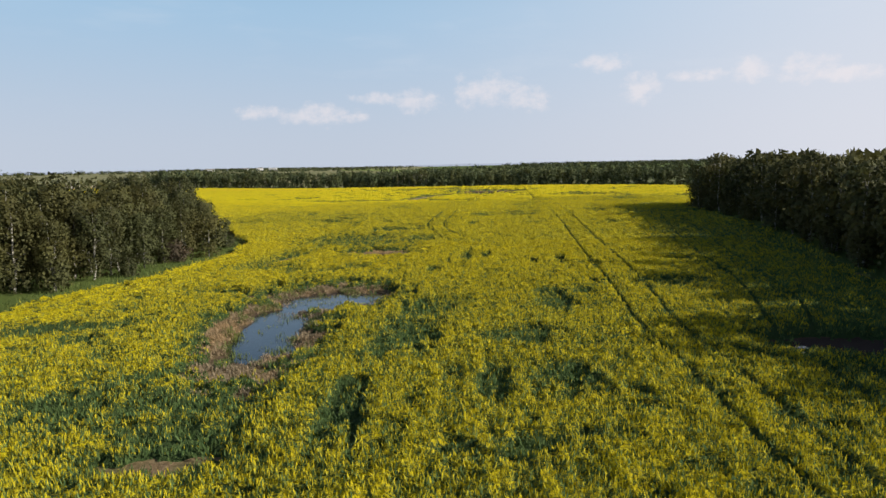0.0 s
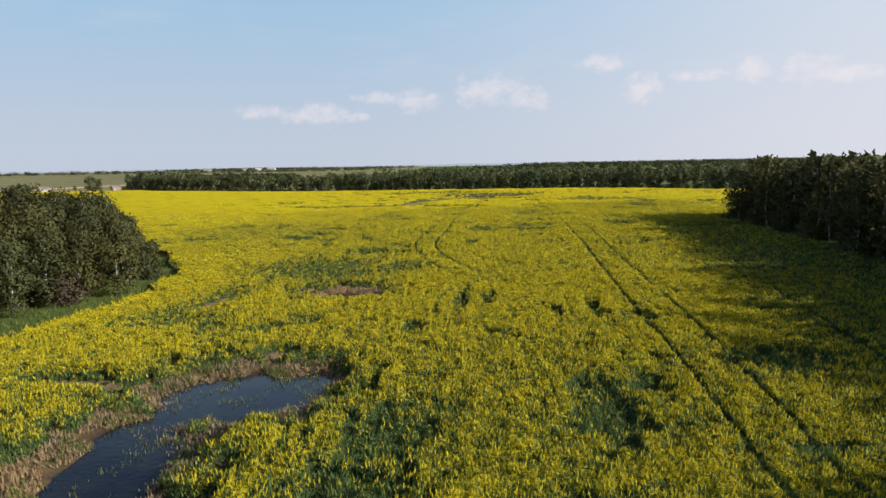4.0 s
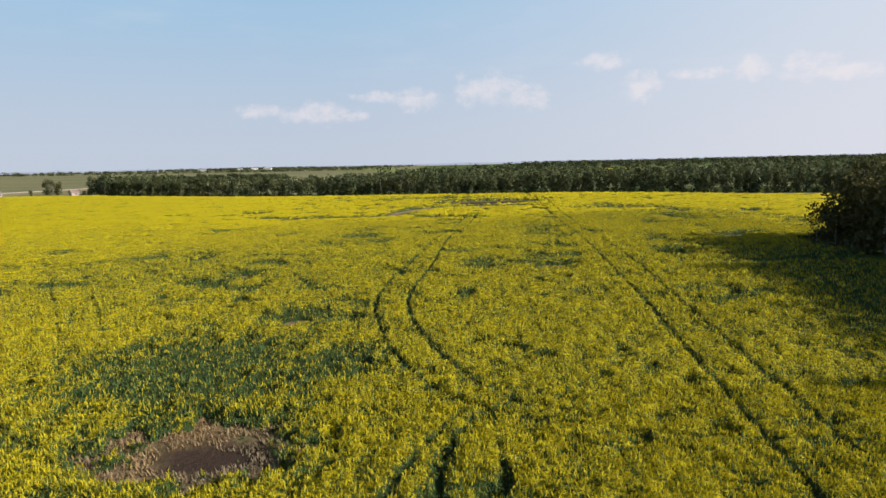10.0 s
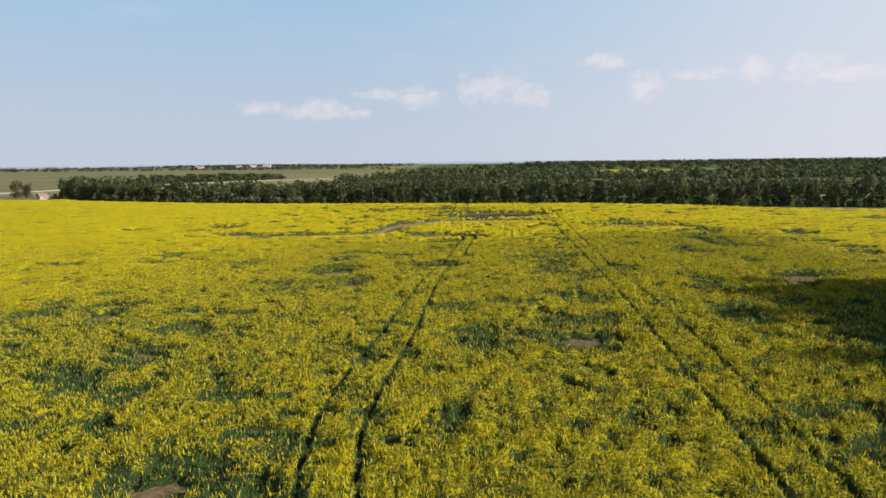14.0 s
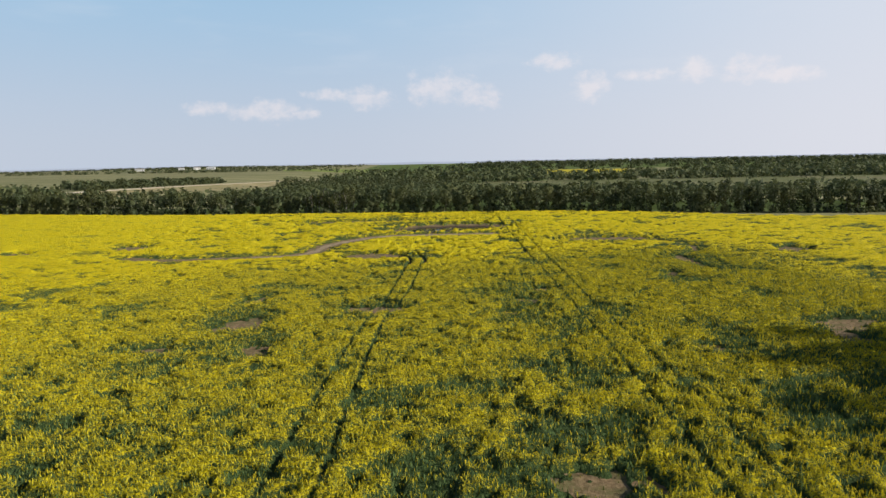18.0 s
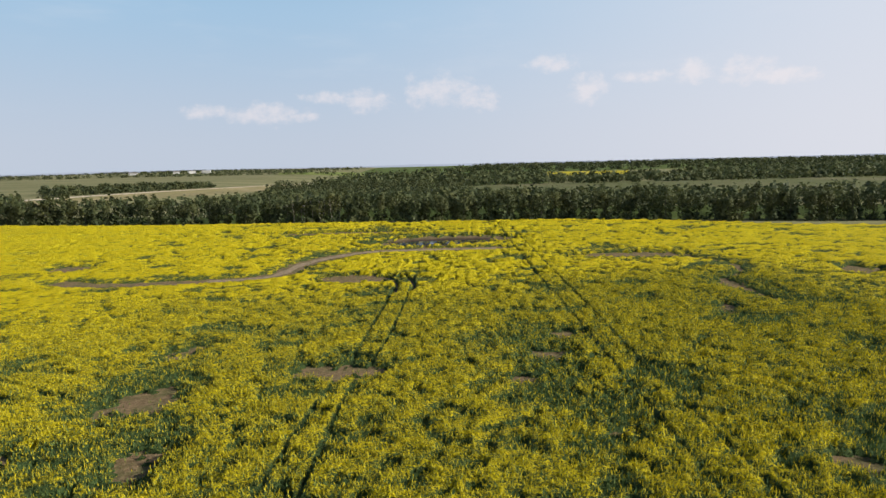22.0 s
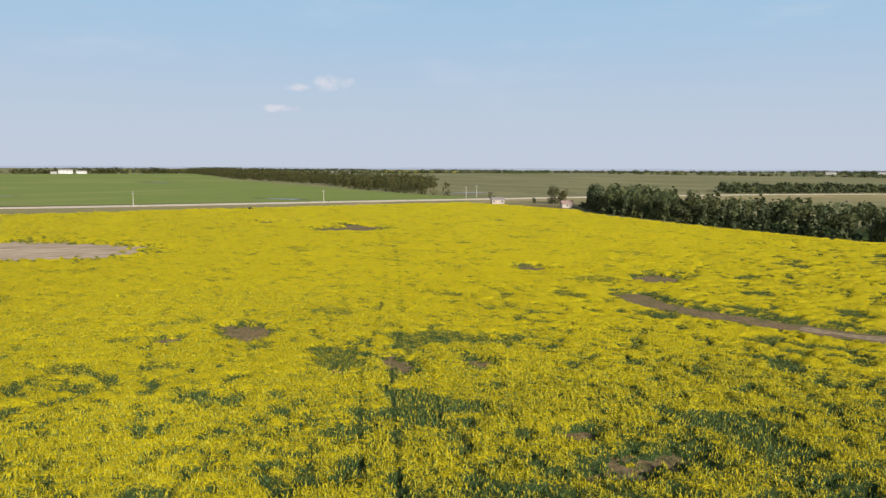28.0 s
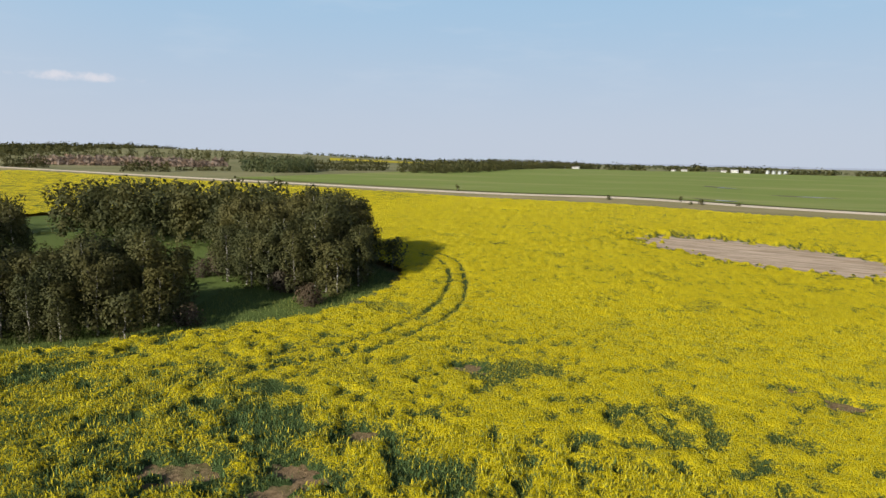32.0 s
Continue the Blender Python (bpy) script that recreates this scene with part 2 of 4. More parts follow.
M_SEDGE = foliage_material("sedge", (0.07, 0.11, 0.028), (0.18, 0.23, 0.065))
M_GREEN = grassland("young_grain", (0.19, 0.25, 0.055), (0.27, 0.34, 0.085), (0.37, 0.36, 0.15))
M_FAR_YELLOW = grassland("far_canola", (0.5, 0.42, 0.02), (0.66, 0.55, 0.03), (0.3, 0.32, 0.05))
M_MEADOW = grassland("marsh_meadow", (0.1, 0.12, 0.045), (0.2, 0.21, 0.09), (0.26, 0.22, 0.13), 0.01)
M_GRAVEL = plain("gravel", (0.8, 0.69, 0.55), 0.95, 0.1, 0.6)
M_VERGE = grassland("road_verge", (0.2, 0.185, 0.085), (0.36, 0.31, 0.16), (0.46, 0.37, 0.23), 0.05)
M_PATH = plain("dry_mud", (0.36, 0.275, 0.18), 0.95, 0.3, 1.2)
M_PATH_WET = plain("wet_mud", (0.1, 0.075, 0.055), 0.7, 0.3, 0.8)


# ---- the lie of the land ----
def bell(v, c, s):
    return np.exp(-(((v - c) / s) ** 2))


def ease(v, lo, hi):
    u = np.clip((v - lo) / (hi - lo), 0, 1)
    return u * u * (3 - 2 * u)


def pair(x, y):
    return np.asarray(x, dtype=float), np.asarray(y, dtype=float)


PHASES = np.random.RandomState(3).uniform(0, 6.28, (5, 14, 3))


def wavy(x, y, scale, k=0, octaves=3, sx=1.0, sy=1.0):
    """A smooth random field of about -1 to 1; scale is the size of its features in metres."""
    out, amp, total = 0, 1.0, 0.0
    for o in range(octaves):
        f = 6.28 / scale * 1.9**o
        layer = 0
        for a, b, c in PHASES[k % 5][3 * o % 9 : 3 * o % 9 + 5]:
            th = a + o + k
            layer = layer + np.sin((x / sx * np.cos(th) + y / sy * np.sin(th)) * f * (0.7 + 0.1 * b) + c + 1.7 * np.sin((x / sx * np.sin(th + b) - y / sy * np.cos(th + b)) * f * 0.45 + a))
        out, total, amp = out + amp * layer / 2.2, total + amp, amp * 0.6
    return out / total


def land(x, y):
    """Height of the soil, without ponds."""
    x, y = pair(x, y)
    h = -0.05 + 1.2 * bell(y, 155, 45) - 1.3 * bell(y, 260, 45) * bell(x, -10, 80) + 1.0 * bell(y, 350, 40) * bell(x, 20, 150)
    h = h + 2.6 / (1 + np.exp(np.clip((x + 110) / 25, -50, 50)))
    h = h + 4.0 * ease(-x, 300, 900) - 6.0 * ease(-x, 1000, 1700)
    h = h - 5.5 * ease(y, 400, 560) * ease(x, -230, -70) * (1 - 0.8 * ease(y, 1400, 2600))
    return h + 28 * bell(x, -1500, 650) * bell(y, -1150, 620)


# ponds and mud: x, y, half length, half width, turn in degrees, depth
PONDS = [(-14.0, 55.3, 10.2, 3.0, 94, 0.5), (-10.7, 67.6, 6.2, 5.0, 14, 0.5), (22, 314, 13, 5, 2, 0.4), (-8.2, 98.5, 3.2, 2.0, 0, 0.22)]


def oval(x, y, p, rough=0.16, k=1, size=6.0):
    """Below 1 inside the oval, with an uneven rim."""
    px, py, a, b, turn = p[:5]
    c, s = math.cos(radians(turn)), math.sin(radians(turn))
    u, v = ((x - px) * c + (y - py) * s) / a, (-(x - px) * s + (y - py) * c) / b
    return np.sqrt(u * u + v * v) + rough * wavy(x, y, size, k)


def soil(x, y):
    x, y = pair(x, y)
    h = land(x, y)
    for p in PONDS:
        h = h - p[5] * (1 - ease(oval(x, y, p), 0.6, 1.3))
    return h


def road_x(y):
    return -335 + 0.22 * y


WOOD_EDGE = [(-600, 470), (-250, 458), (-186, 428), (-149, 395), (-128, 389), (-50, 379), (10, 366), (62, 358), (105, 340), (150, 328), (400, 300)]


def edge_y(x):
    return np.interp(x, [p[0] for p in WOOD_EDGE], [p[1] for p in WOOD_EDGE])


def inside(x, y, poly):
    x, y = pair(x, y)
    hit = np.zeros(np.broadcast(x, y).shape, dtype=bool)
    for (x0, y0), (x1, y1) in zip(poly, poly[1:] + poly[:1]):
        if y0 != y1:
            hit ^= ((y0 > y) != (y1 > y)) & (x < (x1 - x0) * (y - y0) / (y1 - y0) + x0)
    return hit


GROVE = [(-42, 20), (-39.5, 62), (-34.8, 78), (-31.8, 90), (-30.3, 100), (-32, 113), (-40, 128), (-46, 137), (-55, 144), (-64, 149.5), (-74, 152.5), (-88, 151), (-97, 147), (-104, 138), (-112, 120), (-135, 112), (-140, 20)]
EAST_STAND = [(45, -40), (44, 70), (53, 105), (58, 160), (60, 176), (72, 181), (150, 184), (150, -40)]


def near_line(x, y, pts):
    """Distance to a broken line."""
    best = np.full(np.broadcast(x, y).shape, 1e9)
    for (x0, y0), (x1, y1) in zip(pts, pts[1:]):
        dx, dy = x1 - x0, y1 - y0
        u = np.clip(((x - x0) * dx + (y - y0) * dy) / (dx * dx + dy * dy), 0, 1)
        best = np.minimum(best, np.hypot(x - x0 - u * dx, y - y0 - u * dy))
    return best


def curve(pts, n=6):
    """The line through the points, rounded."""
    p = [pts[0], *pts, pts[-1]]
    out = []
    for a, b, c, d in zip(p, p[1:], p[2:], p[3:]):
        for i in range(n):
            s = i / n
            out.append(tuple(0.5 * (2 * b[j] + (c[j] - a[j]) * s + (2 * a[j] - 5 * b[j] + 4 * c[j] - d[j]) * s * s + (3 * b[j] - a[j] - 3 * c[j] + d[j]) * s**3) for j in (0, 1)))
    return [*out, p[-1]]


# wheel tracks of the sprayer, as lines on the plan
TRACKS = [
    [(38, 95.5), (17.5, 97.6), (10.7, 99.6), (6.0, 102.4), (2.7, 106.8), (0.3, 113), (-1.5, 120.5), (-2.8, 130), (-2.3, 141), (-0.4, 157), (2.6, 190), (5.8, 215), (9.4, 257), (10.5, 270)],
    [(38, 98.4), (22, 99.5), (10, 102), (6.7, 105.2), (4.5, 110), (2.4, 117), (0.6, 126), (0.5, 136), (2.5, 155), (5.3, 196), (8.7, 218), (12.3, 257), (13.4, 270)],
    [(13.2, 15), (13.7, 26), (14.5, 40), (14.9, 52), (16.9, 69), (19.4, 96), (22.7, 130), (24.2, 149), (28.8, 195), (33.4, 243), (36.3, 285), (40, 345)],
    [(16, 15), (16.4, 26), (17.3, 40), (17.8, 52), (19.9, 66), (22.6, 90), (25.7, 127), (28.3, 155), (31.6, 196), (36, 238), (39, 274), (42.5, 335)],
    [(22, 35), (24, 49), (29.5, 68), (36, 103), (45, 142)],
    [(24.4, 35), (26.2, 47), (31.5, 62), (39, 97), (47.5, 138)],
    [(-12, 192), (-20.6, 199), (-41.6, 213.3), (-59.5, 228), (-93, 253), (-160, 300)],
    [(-10, 193.6), (-18.9, 200.6), (-40.2, 215.8), (-58, 230.4), (-92, 255.5), (-158, 302)],
    [(-112, 144), (-106.6, 150), (-93.6, 156.8), (-81, 160.6), (-72, 161.8), (-60, 160.8), (-52, 156)],
    [(-113, 147), (-106.4, 153), (-91.5, 160), (-79.5, 163.9), (-70, 164.8), (-58, 163.4), (-49, 158.5)],
    [(-4.2, 28), (-4.7, 38)], [(-5.6, 33), (-6.1, 40)],
    [(0.6, 86), (1.2, 93), (3.2, 99), (5.4, 103)], [(3.0, 90), (3.8, 97), (5.2, 101)],
    [(11.3, 63), (9.5, 67)], [(5, 42), (8.6, 36)],
    [(-60, 160.8), (-48, 153.5), (-36, 134), (-26, 117), (-20, 106)], [(-58, 163.4), (-45.5, 156), (-33, 136), (-23, 118)],
]
FAINT = {6: 0.6, 7: 0.6, 8: 0.95, 9: 0.95, 10: 0.55, 11: 0.55, 12: 0.65, 13: 0.65, 16: 0.45, 17: 0.45}
DEEP_RUT = [[(9.0, 250), (9.9, 257), (9.2, 265), (8.2, 268)], [(12.0, 250), (12.8, 257), (12.2, 265), (11.2, 268)]]
# flooded or dried-out ways through the crop, with their half width
WAYS = [
    ([(-51, 271), (-46, 269), (-39, 268.5), (-25, 270.5), (-14, 274), (-9.5, 287), (-3, 295.5), (7, 301), (33, 299.5)], 2.2),
    ([(69, 276), (72.6, 267), (68.8, 256), (63.2, 250), (62.5, 243), (62.3, 232), (68, 227)], 0.3),
    ([(-23.5, 89), (-21.9, 93.5), (-20.6, 98.5)], 0.45),
]
# bare soil: x, y, half length, half width, turn
BARE = [
    (-14.2, 53.2, 16, 5.6, 96), (-11, 67.8, 7.6, 8.2, 0), (-21.5, 69, 4.5, 1.3, -10), (-9, 98.5, 6.4, 4.6, 0), (28, 46, 6.5, 3.4, -12), (-12.3, 28.8, 3.0, 1.3, 5), (22, 314.5, 20, 9.5, 2), (-4, 334, 24, 4.0, -4),
    (57, 283, 12, 4.0, -8), (-148, 200, 33, 19, 57), (-17.5, 187, 2.2, 2.0, 0), (25, 209.5, 2.2, 2.4, 0), (20.6, 201, 2.2, 1.5, 0), (18, 152.5, 3.4, 1.9, 0), (-20.7, 149.5, 1.9, 1.6, 0), (-32, 171, 2.6, 1.4, 0),
    (56, 188, 5.2, 3.6, 20), (-34.4, 171, 1.6, 2.4, 0), (-78, 277, 4, 3.4, 0), (-155, 289, 14, 4, 10), (37.3, 180, 1.7, 1.8, 0), (-213, 129, 8, 3, 80), (-40.8, 171.6, 1.5, 1.4, 0), (-57.5, 173, 1.7, 1.4, 0),
    (-62.6, 211.2, 3.6, 4.4, 75), (-41.9, 217.8, 1.6, 4.4, 73), (-43.3, 211.6, 0.9, 1.4, 73), (-37.9, 225.0, 2.0, 2.0, 72), (-19.0, 217.3, 1.7, 1.4, 70), (-150.3, 282.4, 11.4, 7.9, 73), (-180.8, 273.1, 3.9, 7.0, 74), (2.0, 267.4, 7.9, 6.0, -13),
    (62.8, 281.3, 9.0, 4.5, -17), (28.9, 218.0, 2.4, 2.7, -12), (3.8, 206.2, 5.2, 3.3, -10), (-11.7, 199.4, 3.4, 5.1, -8), (-7.3, 185.3, 1.8, 3.5, -7), (-13.0, 216.4, 1.9, 4.5, -10), (25.3, 187.1, 1.3, 1.1, -8), (62.3, 245.7, 2.4, 5.2, -16),
    (-56.5, 286.5, 5.0, 5.5, -5), (88.9, 253.4, 3.8, 5.0, -16), (53.3, 228.6, 1.4, 3.0, -14), (-9.6, 125.3, 1.7, 1.3, -2), (52.7, 182.7, 2.0, 4.1, -8), (-65.4, 198.9, 1.5, 1.0, 105), (-63.1, 202.9, 2.0, 1.9, 104), (-31.6, 164.7, 2.6, 1.9, 100),
    (-62.2, 211.4, 3.3, 4.9, 58),
]
# stunted plants with hardly a flower: x, y, half length, half width, turn
GREEN = [
    (-14.5, 36, 6, 3, 10), (-1.8, 59, 3.5, 5, 0), (10.1, 66, 1.5, 3, 0), (13, 65.5, 1.6, 2.6, 0), (-29.8, 54, 6, 2.5, 10), (-22, 85, 6, 3, 5), (-9.2, 138, 3.5, 1.5, 0), (9.2, 155.5, 3.6, 2.8, 0),
    (21, 174.6, 3.4, 2.4, 0), (-17.5, 138.5, 2.0, 2.2, 0), (25, 218, 6, 8, 0), (-14, 187, 7, 4, 0), (0, 336, 26, 6, 0), (12, 323, 20, 6, 0), (-58, 246, 7, 3, 20), (-22, 243, 5, 3, 20),
    (5, 234, 4, 4, 0), (-3, 222, 4, 3, 0), (-99.6, 209.5, 5, 2, 50), (-60, 174, 4, 3.5, 0), (-52, 188, 3.5, 2, 0), (-110, 185.5, 6, 2.5, 40), (56, 284, 16, 6, -8), (62, 246, 5, 9, 20),
    (-150, 201, 34, 18, 57), (-68, 217, 6, 4, 30), (8, 301, 22, 5, 0), (-30, 205, 10, 8, 30), (-60, 288, 9, 7, 5), (-31, 335, 10, 4, 0), (33, 246, 5, 3, 0), (21, 215, 7, 5, 0),
    (13, 170, 4, 2, 0), (23, 171, 4, 2.4, 0), (-64.6, 200.9, 4.6, 3.2, 75), (-45.0, 216.7, 4.1, 9.3, 73), (-30.6, 218.9, 4.5, 5.9, 72), (-68.1, 224.4, 5.2, 5.0, 75), (-108.3, 265.9, 3.3, 13.2, 73), (-145.5, 333.6, 5.2, 16.5, 71),
    (-53.7, 241.0, 4.5, 4.8, 73), (-84.5, 215.5, 4.9, 5.2, 76), (-81.0, 176.5, 1.7, 2.4, 75), (-79.0, 182.9, 2.5, 2.6, 76), (-69.0, 176.0, 1.9, 1.8, 73), (-101.1, 178.5, 2.8, 2.5, 78), (-55.4, 175.8, 2.9, 2.1, 71), (-75.0, 272.6, 3.4, 9.2, 69),
    (-38.8, 253.0, 5.4, 7.9, 70), (-39.2, 287.8, 6.6, 11.3, -7), (-31.2, 326.6, 5.9, 9.0, -12), (57.6, 281.9, 17.3, 10.7, -17), (3.8, 206.7, 6.8, 5.3, -10), (23.4, 205.2, 4.2, 9.3, -10), (25.9, 191.1, 3.7, 5.9, -9), (56.8, 207.6, 2.4, 4.8, -11),
    (52.5, 228.5, 3.5, 4.0, -14), (-13.4, 201.4, 5.0, 8.8, -8), (6.9, 253.7, 2.8, 4.1, -14), (6.1, 180.3, 1.3, 1.1, -7), (7.4, 190.2, 1.2, 2.4, -8), (40.7, 185.9, 2.4, 6.2, -8), (17.3, 150.7, 3.1, 3.4, -4), (8.6, 151.0, 3.2, 3.1, -4),
    (5.6, 134.5, 1.4, 3.1, -3), (-31.5, 162.5, 2.9, 6.0, -4), (-19.9, 147.2, 2.3, 2.9, -3), (-21.6, 141.3, 1.6, 3.6, -3), (-8.5, 125.4, 4.0, 3.8, -2), (-3.7, 112.8, 3.2, 4.2, -2), (18.5, 129.6, 0.9, 1.1, -3), (-13.4, 218.5, 2.4, 7.4, -9),
    (-7.3, 188.7, 3.3, 4.9, -8), (35.5, 159.7, 2.9, 4.4, -5), (22.6, 196.8, 3.8, 7.8, -10), (-13.6, 111.2, 10.4, 10.0, -5), (-8.0, 125.6, 3.0, 2.2, -6), (-32.1, 164.6, 2.1, 5.3, -10), (36.0, 163.4, 2.8, 5.2, -13), (-0.9, 80.7, 1.0, 2.3, -3),
    (11.4, 85.8, 0.6, 3.1, -4), (15.0, 86.8, 0.7, 4.4, -4), (3.2, 91.3, 0.9, 5.7, -4), (5.8, 92.3, 0.8, 3.7, -4), (-11.3, 85.5, 1.4, 2.1, -3), (-17.7, 82.2, 1.9, 1.9, -3), (-5.6, 35.2, 1.2, 5.6, -3), (2.8, 38.5, 1.1, 4.1, -4),
    (7.6, 39.3, 2.0, 3.5, -4), (10.0, 60.4, 2.7, 4.4, -6), (-3.2, 50.1, 2.9, 7.2, -4), (-12.7, 30.5, 3.1, 4.2, -3), (-27.1, 50.5, 1.5, 2.0, -4), (-20.0, 35.4, 3.7, 3.5, -3), (23.3, 70.1, 3.7, 3.4, -4), (18.2, 159.1, 4.3, 2.8, -3),
]


VERGE_Y, VERGE_W = [0, 60, 140, 200, 260, 400], [17, 24, 40, 40, 27, 20]


def field_mask(x, y):
    x, y = pair(x, y)
    rim = 1.2 * wavy(x, y, 7, 2)
    ok = (x + rim > road_x(y) + np.interp(y, VERGE_Y, VERGE_W)) & (y + rim < edge_y(x) - 6 - 2 * ease(-x, 0, 80) - 9 * ease(x, 92, 125)) & (x < 240) & (y > -330)
    return ok & ~inside(x + rim, y + rim, GROVE) & ~inside(x + rim, y, EAST_STAND)


def gather(x, y, fn, box):
    """Add fn over the points within the box only."""
    keep = (x > box[0]) & (x < box[2]) & (y > box[1]) & (y < box[3])
    out = np.zeros(x.shape)
    if keep.any():
        out[keep] = fn(x[keep], y[keep])
    return out


def crop_state(x, y):
    """Height of the crop over the soil, and its share of open flowers, lowered for painted-in shade in the east."""
    x, y = pair(x, y)
    bare, green, low = np.zeros(x.shape), np.zeros(x.shape), np.zeros(x.shape)
    for p in BARE:
        r = 1.9 * max(p[2], p[3]) + 3
        box = (p[0] - r, p[1] - r, p[0] + r, p[1] + r)
        rim = 1 + 1.0 / min(p[2], p[3])
        worn = lambda a, b: oval(a, b, p, 0.24, 1, 4.5) + min(0.45, 1.1 / min(p[2], p[3])) * wavy(a, b, 2.4, 2) + min(0.4, 0.8 / min(p[2], p[3])) * wavy(a, b, 1.3, 4, 2)
        bare = np.maximum(bare, gather(x, y, lambda a, b: 1 - ease(worn(a, b), 0.74, 0.96), box))
        near = 1 + 1.2 / min(p[2], p[3])
        low = np.maximum(low, gather(x, y, lambda a, b: 1 - ease(oval(a, b, p, 0.24, 1, 4.5), 0.95, near), box))
        green = np.maximum(green, gather(x, y, lambda a, b: 0.75 * (1 - ease(oval(a, b, p, 0.24, 1, 4.5), 0.9, rim)), box))
    for p in GREEN:
        r = 2.2 * max(p[2], p[3])
        deep = 0.36 if p[0] < -20 and p[1] > 160 else 1.0 if p[1] < 180 else 0.8
        green = np.maximum(green, gather(x, y, lambda a, b: deep - deep * ease(oval(a, b, p, 0.45, 3, 3.4), 0.45, 1.35), (p[0] - r, p[1] - r, p[0] + r, p[1] + r)))
    for pts, half in WAYS:
        d = near_line(x, y, curve(pts)) + 0.7 * wavy(x, y, 5, 4)
        low = np.maximum(low, (2.3 if half > 2 else 1.0) * (1 - ease(d, half, half + 5)))
        bare, green = np.maximum(bare, 1 - ease(d, half, half + 0.7)), np.maximum(green, 0.8 * (1 - ease(d, half + 1, half + 4)))
    rut = np.zeros(x.shape)
    for i, pts in enumerate(TRACKS):
        depth = FAINT.get(i, 0.95)
        line, wide = curve(pts, 5), (0.12, 0.42) if i in (8, 9) else (0.04, 0.27)
        xs, ys = [p[0] for p in line], [p[1] for p in line]
        rut = np.maximum(rut, gather(x, y, lambda a, b: depth * (1 - ease(near_line(a, b, line), wide[0], wide[1])), (min(xs) - 2, min(ys) - 2, max(xs) + 2, max(ys) + 2)))
    for pts in DEEP_RUT:
        d = near_line(x, y, curve(pts))
        rut, bare = np.maximum(rut, 1 - ease(d, 0.2, 0.5)), np.maximum(bare, 1 - ease(d, 0.12, 0.4))
    # gaps between the hummocks: many on the far slope, few to the south and west
    north, west = ease(y, 105, 165), ease(-x, 35, 85)
    few = 0.72 - 0.32 * north - 0.06 * ease(y, 205, 250) + 0.11 * west
    gap = np.maximum(ease(wavy(x, y, 4.6, 0, 3, 1.4, 0.85), few, few + 0.24), ease(wavy(x, y, 2.7, 4, 2, 1.5, 0.8), few + 0.12, few + 0.34))
    gap = np.maximum(gap, 0.9 * ease(wavy(x, y, 15.0, 3, 3, 1.5, 0.8), few + 0.1, few + 0.3))
    gap = gap * (1 - 0.55 * west)
    clumps = wavy(x, y, 2.6, 1, 3, 1.2, 0.9)
    tufts = 0.55 * clumps + 0.55 * wavy(x, y, 1.3, 3, 2, 1.2, 0.9)
    green = ease(green + 0.8 * tufts * (green > 0.02), 0.12, 1.2) * np.minimum(1, 0.35 + green)
    green = np.maximum(green, gap * (0.85 + 0.25 * tufts))
    south = 0.28 * (1 - ease(y, 40, 105))
    rows = wavy(x, y, 2.4, 2, 2, 0.4, 4.0)
    bloom = 1.0 - south - 0.78 * green + 0.16 * clumps + (0.16 - 0.1 * north) * rows
    broken = 1 - 0.3 * ease(wavy(x, y, 11, 3), 0.0, 0.5)
    h = 0.84 + 0.15 * clumps + 0.08 * wavy(x, y, 1.4, 4, 2) + 0.05 * wavy(x, y, 0.9, 3, 2) - 0.55 * green + 0.05 * rows - 0.38 * rut * broken
    # eastern flowers also thinned: the stand's shadow and sun-averted plant sides put into bloom
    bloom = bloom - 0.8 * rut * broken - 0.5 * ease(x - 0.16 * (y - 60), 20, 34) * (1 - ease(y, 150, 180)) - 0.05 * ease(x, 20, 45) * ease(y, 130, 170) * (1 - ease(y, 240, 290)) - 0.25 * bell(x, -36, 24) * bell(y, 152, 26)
    h = h * (1 - 0.22 * low)
    h = h * (1 - bare) - 0.2 * bare
    return h, np.clip(bloom, 0.02, 1.1), bare, rut * broken


PLANT_ZONES = [(-44, 0, 72, 262), (-100, 105, 15, 250), (20, 120, 92, 270)]


def plant_share(x, y):
    """1 where single plants carry the flowers, 0 where only the closed canopy stands."""
    out = np.zeros(x.shape)
    for box in PLANT_ZONES:
        out = np.maximum(out, np.clip(np.minimum(np.minimum(x - box[0], box[2] - x), box[3] - y) / 22, 0, 1) * (y > box[1]))
    return out


# ---- mesh helpers ----
def mesh_of(name, verts, faces, mat, smooth=False, normals=None, **fields):
    me = bpy.data.meshes.new(name)
    verts, faces = np.asarray(verts, dtype=np.float32), np.asarray(faces, dtype=np.int32)
    n, k = faces.shape
    me.vertices.add(len(verts))
    me.vertices.foreach_set("co", verts.ravel())
    me.loops.add(n * k)
    me.loops.foreach_set("vertex_index", faces.ravel())
    me.polygons.add(n)
    me.polygons.foreach_set("loop_start", np.arange(0, n * k, k, dtype=np.int32))
    me.polygons.foreach_set("use_smooth", np.full(n, smooth, dtype=bool))
    me.update(calc_edges=True)
    for key, values in fields.items():
        a = me.attributes.new(key, "FLOAT", "POINT")
        a.data.foreach_set("value", np.asarray(values, dtype=np.float32))
    if normals is not None:
        me.normals_split_custom_set_from_vertices(normals)
    me.materials.append(mat)
    return me


def lattice(xs, ys):
    nx, ny = len(xs), len(ys)
    gx, gy = np.meshgrid(xs, ys)
    i = np.arange(nx * ny).reshape(ny, nx)
    faces = np.stack([i[:-1, :-1], i[:-1, 1:], i[1:, 1:], i[1:, :-1]], -1).reshape(-1, 4)
    return gx.ravel(), gy.ravel(), faces


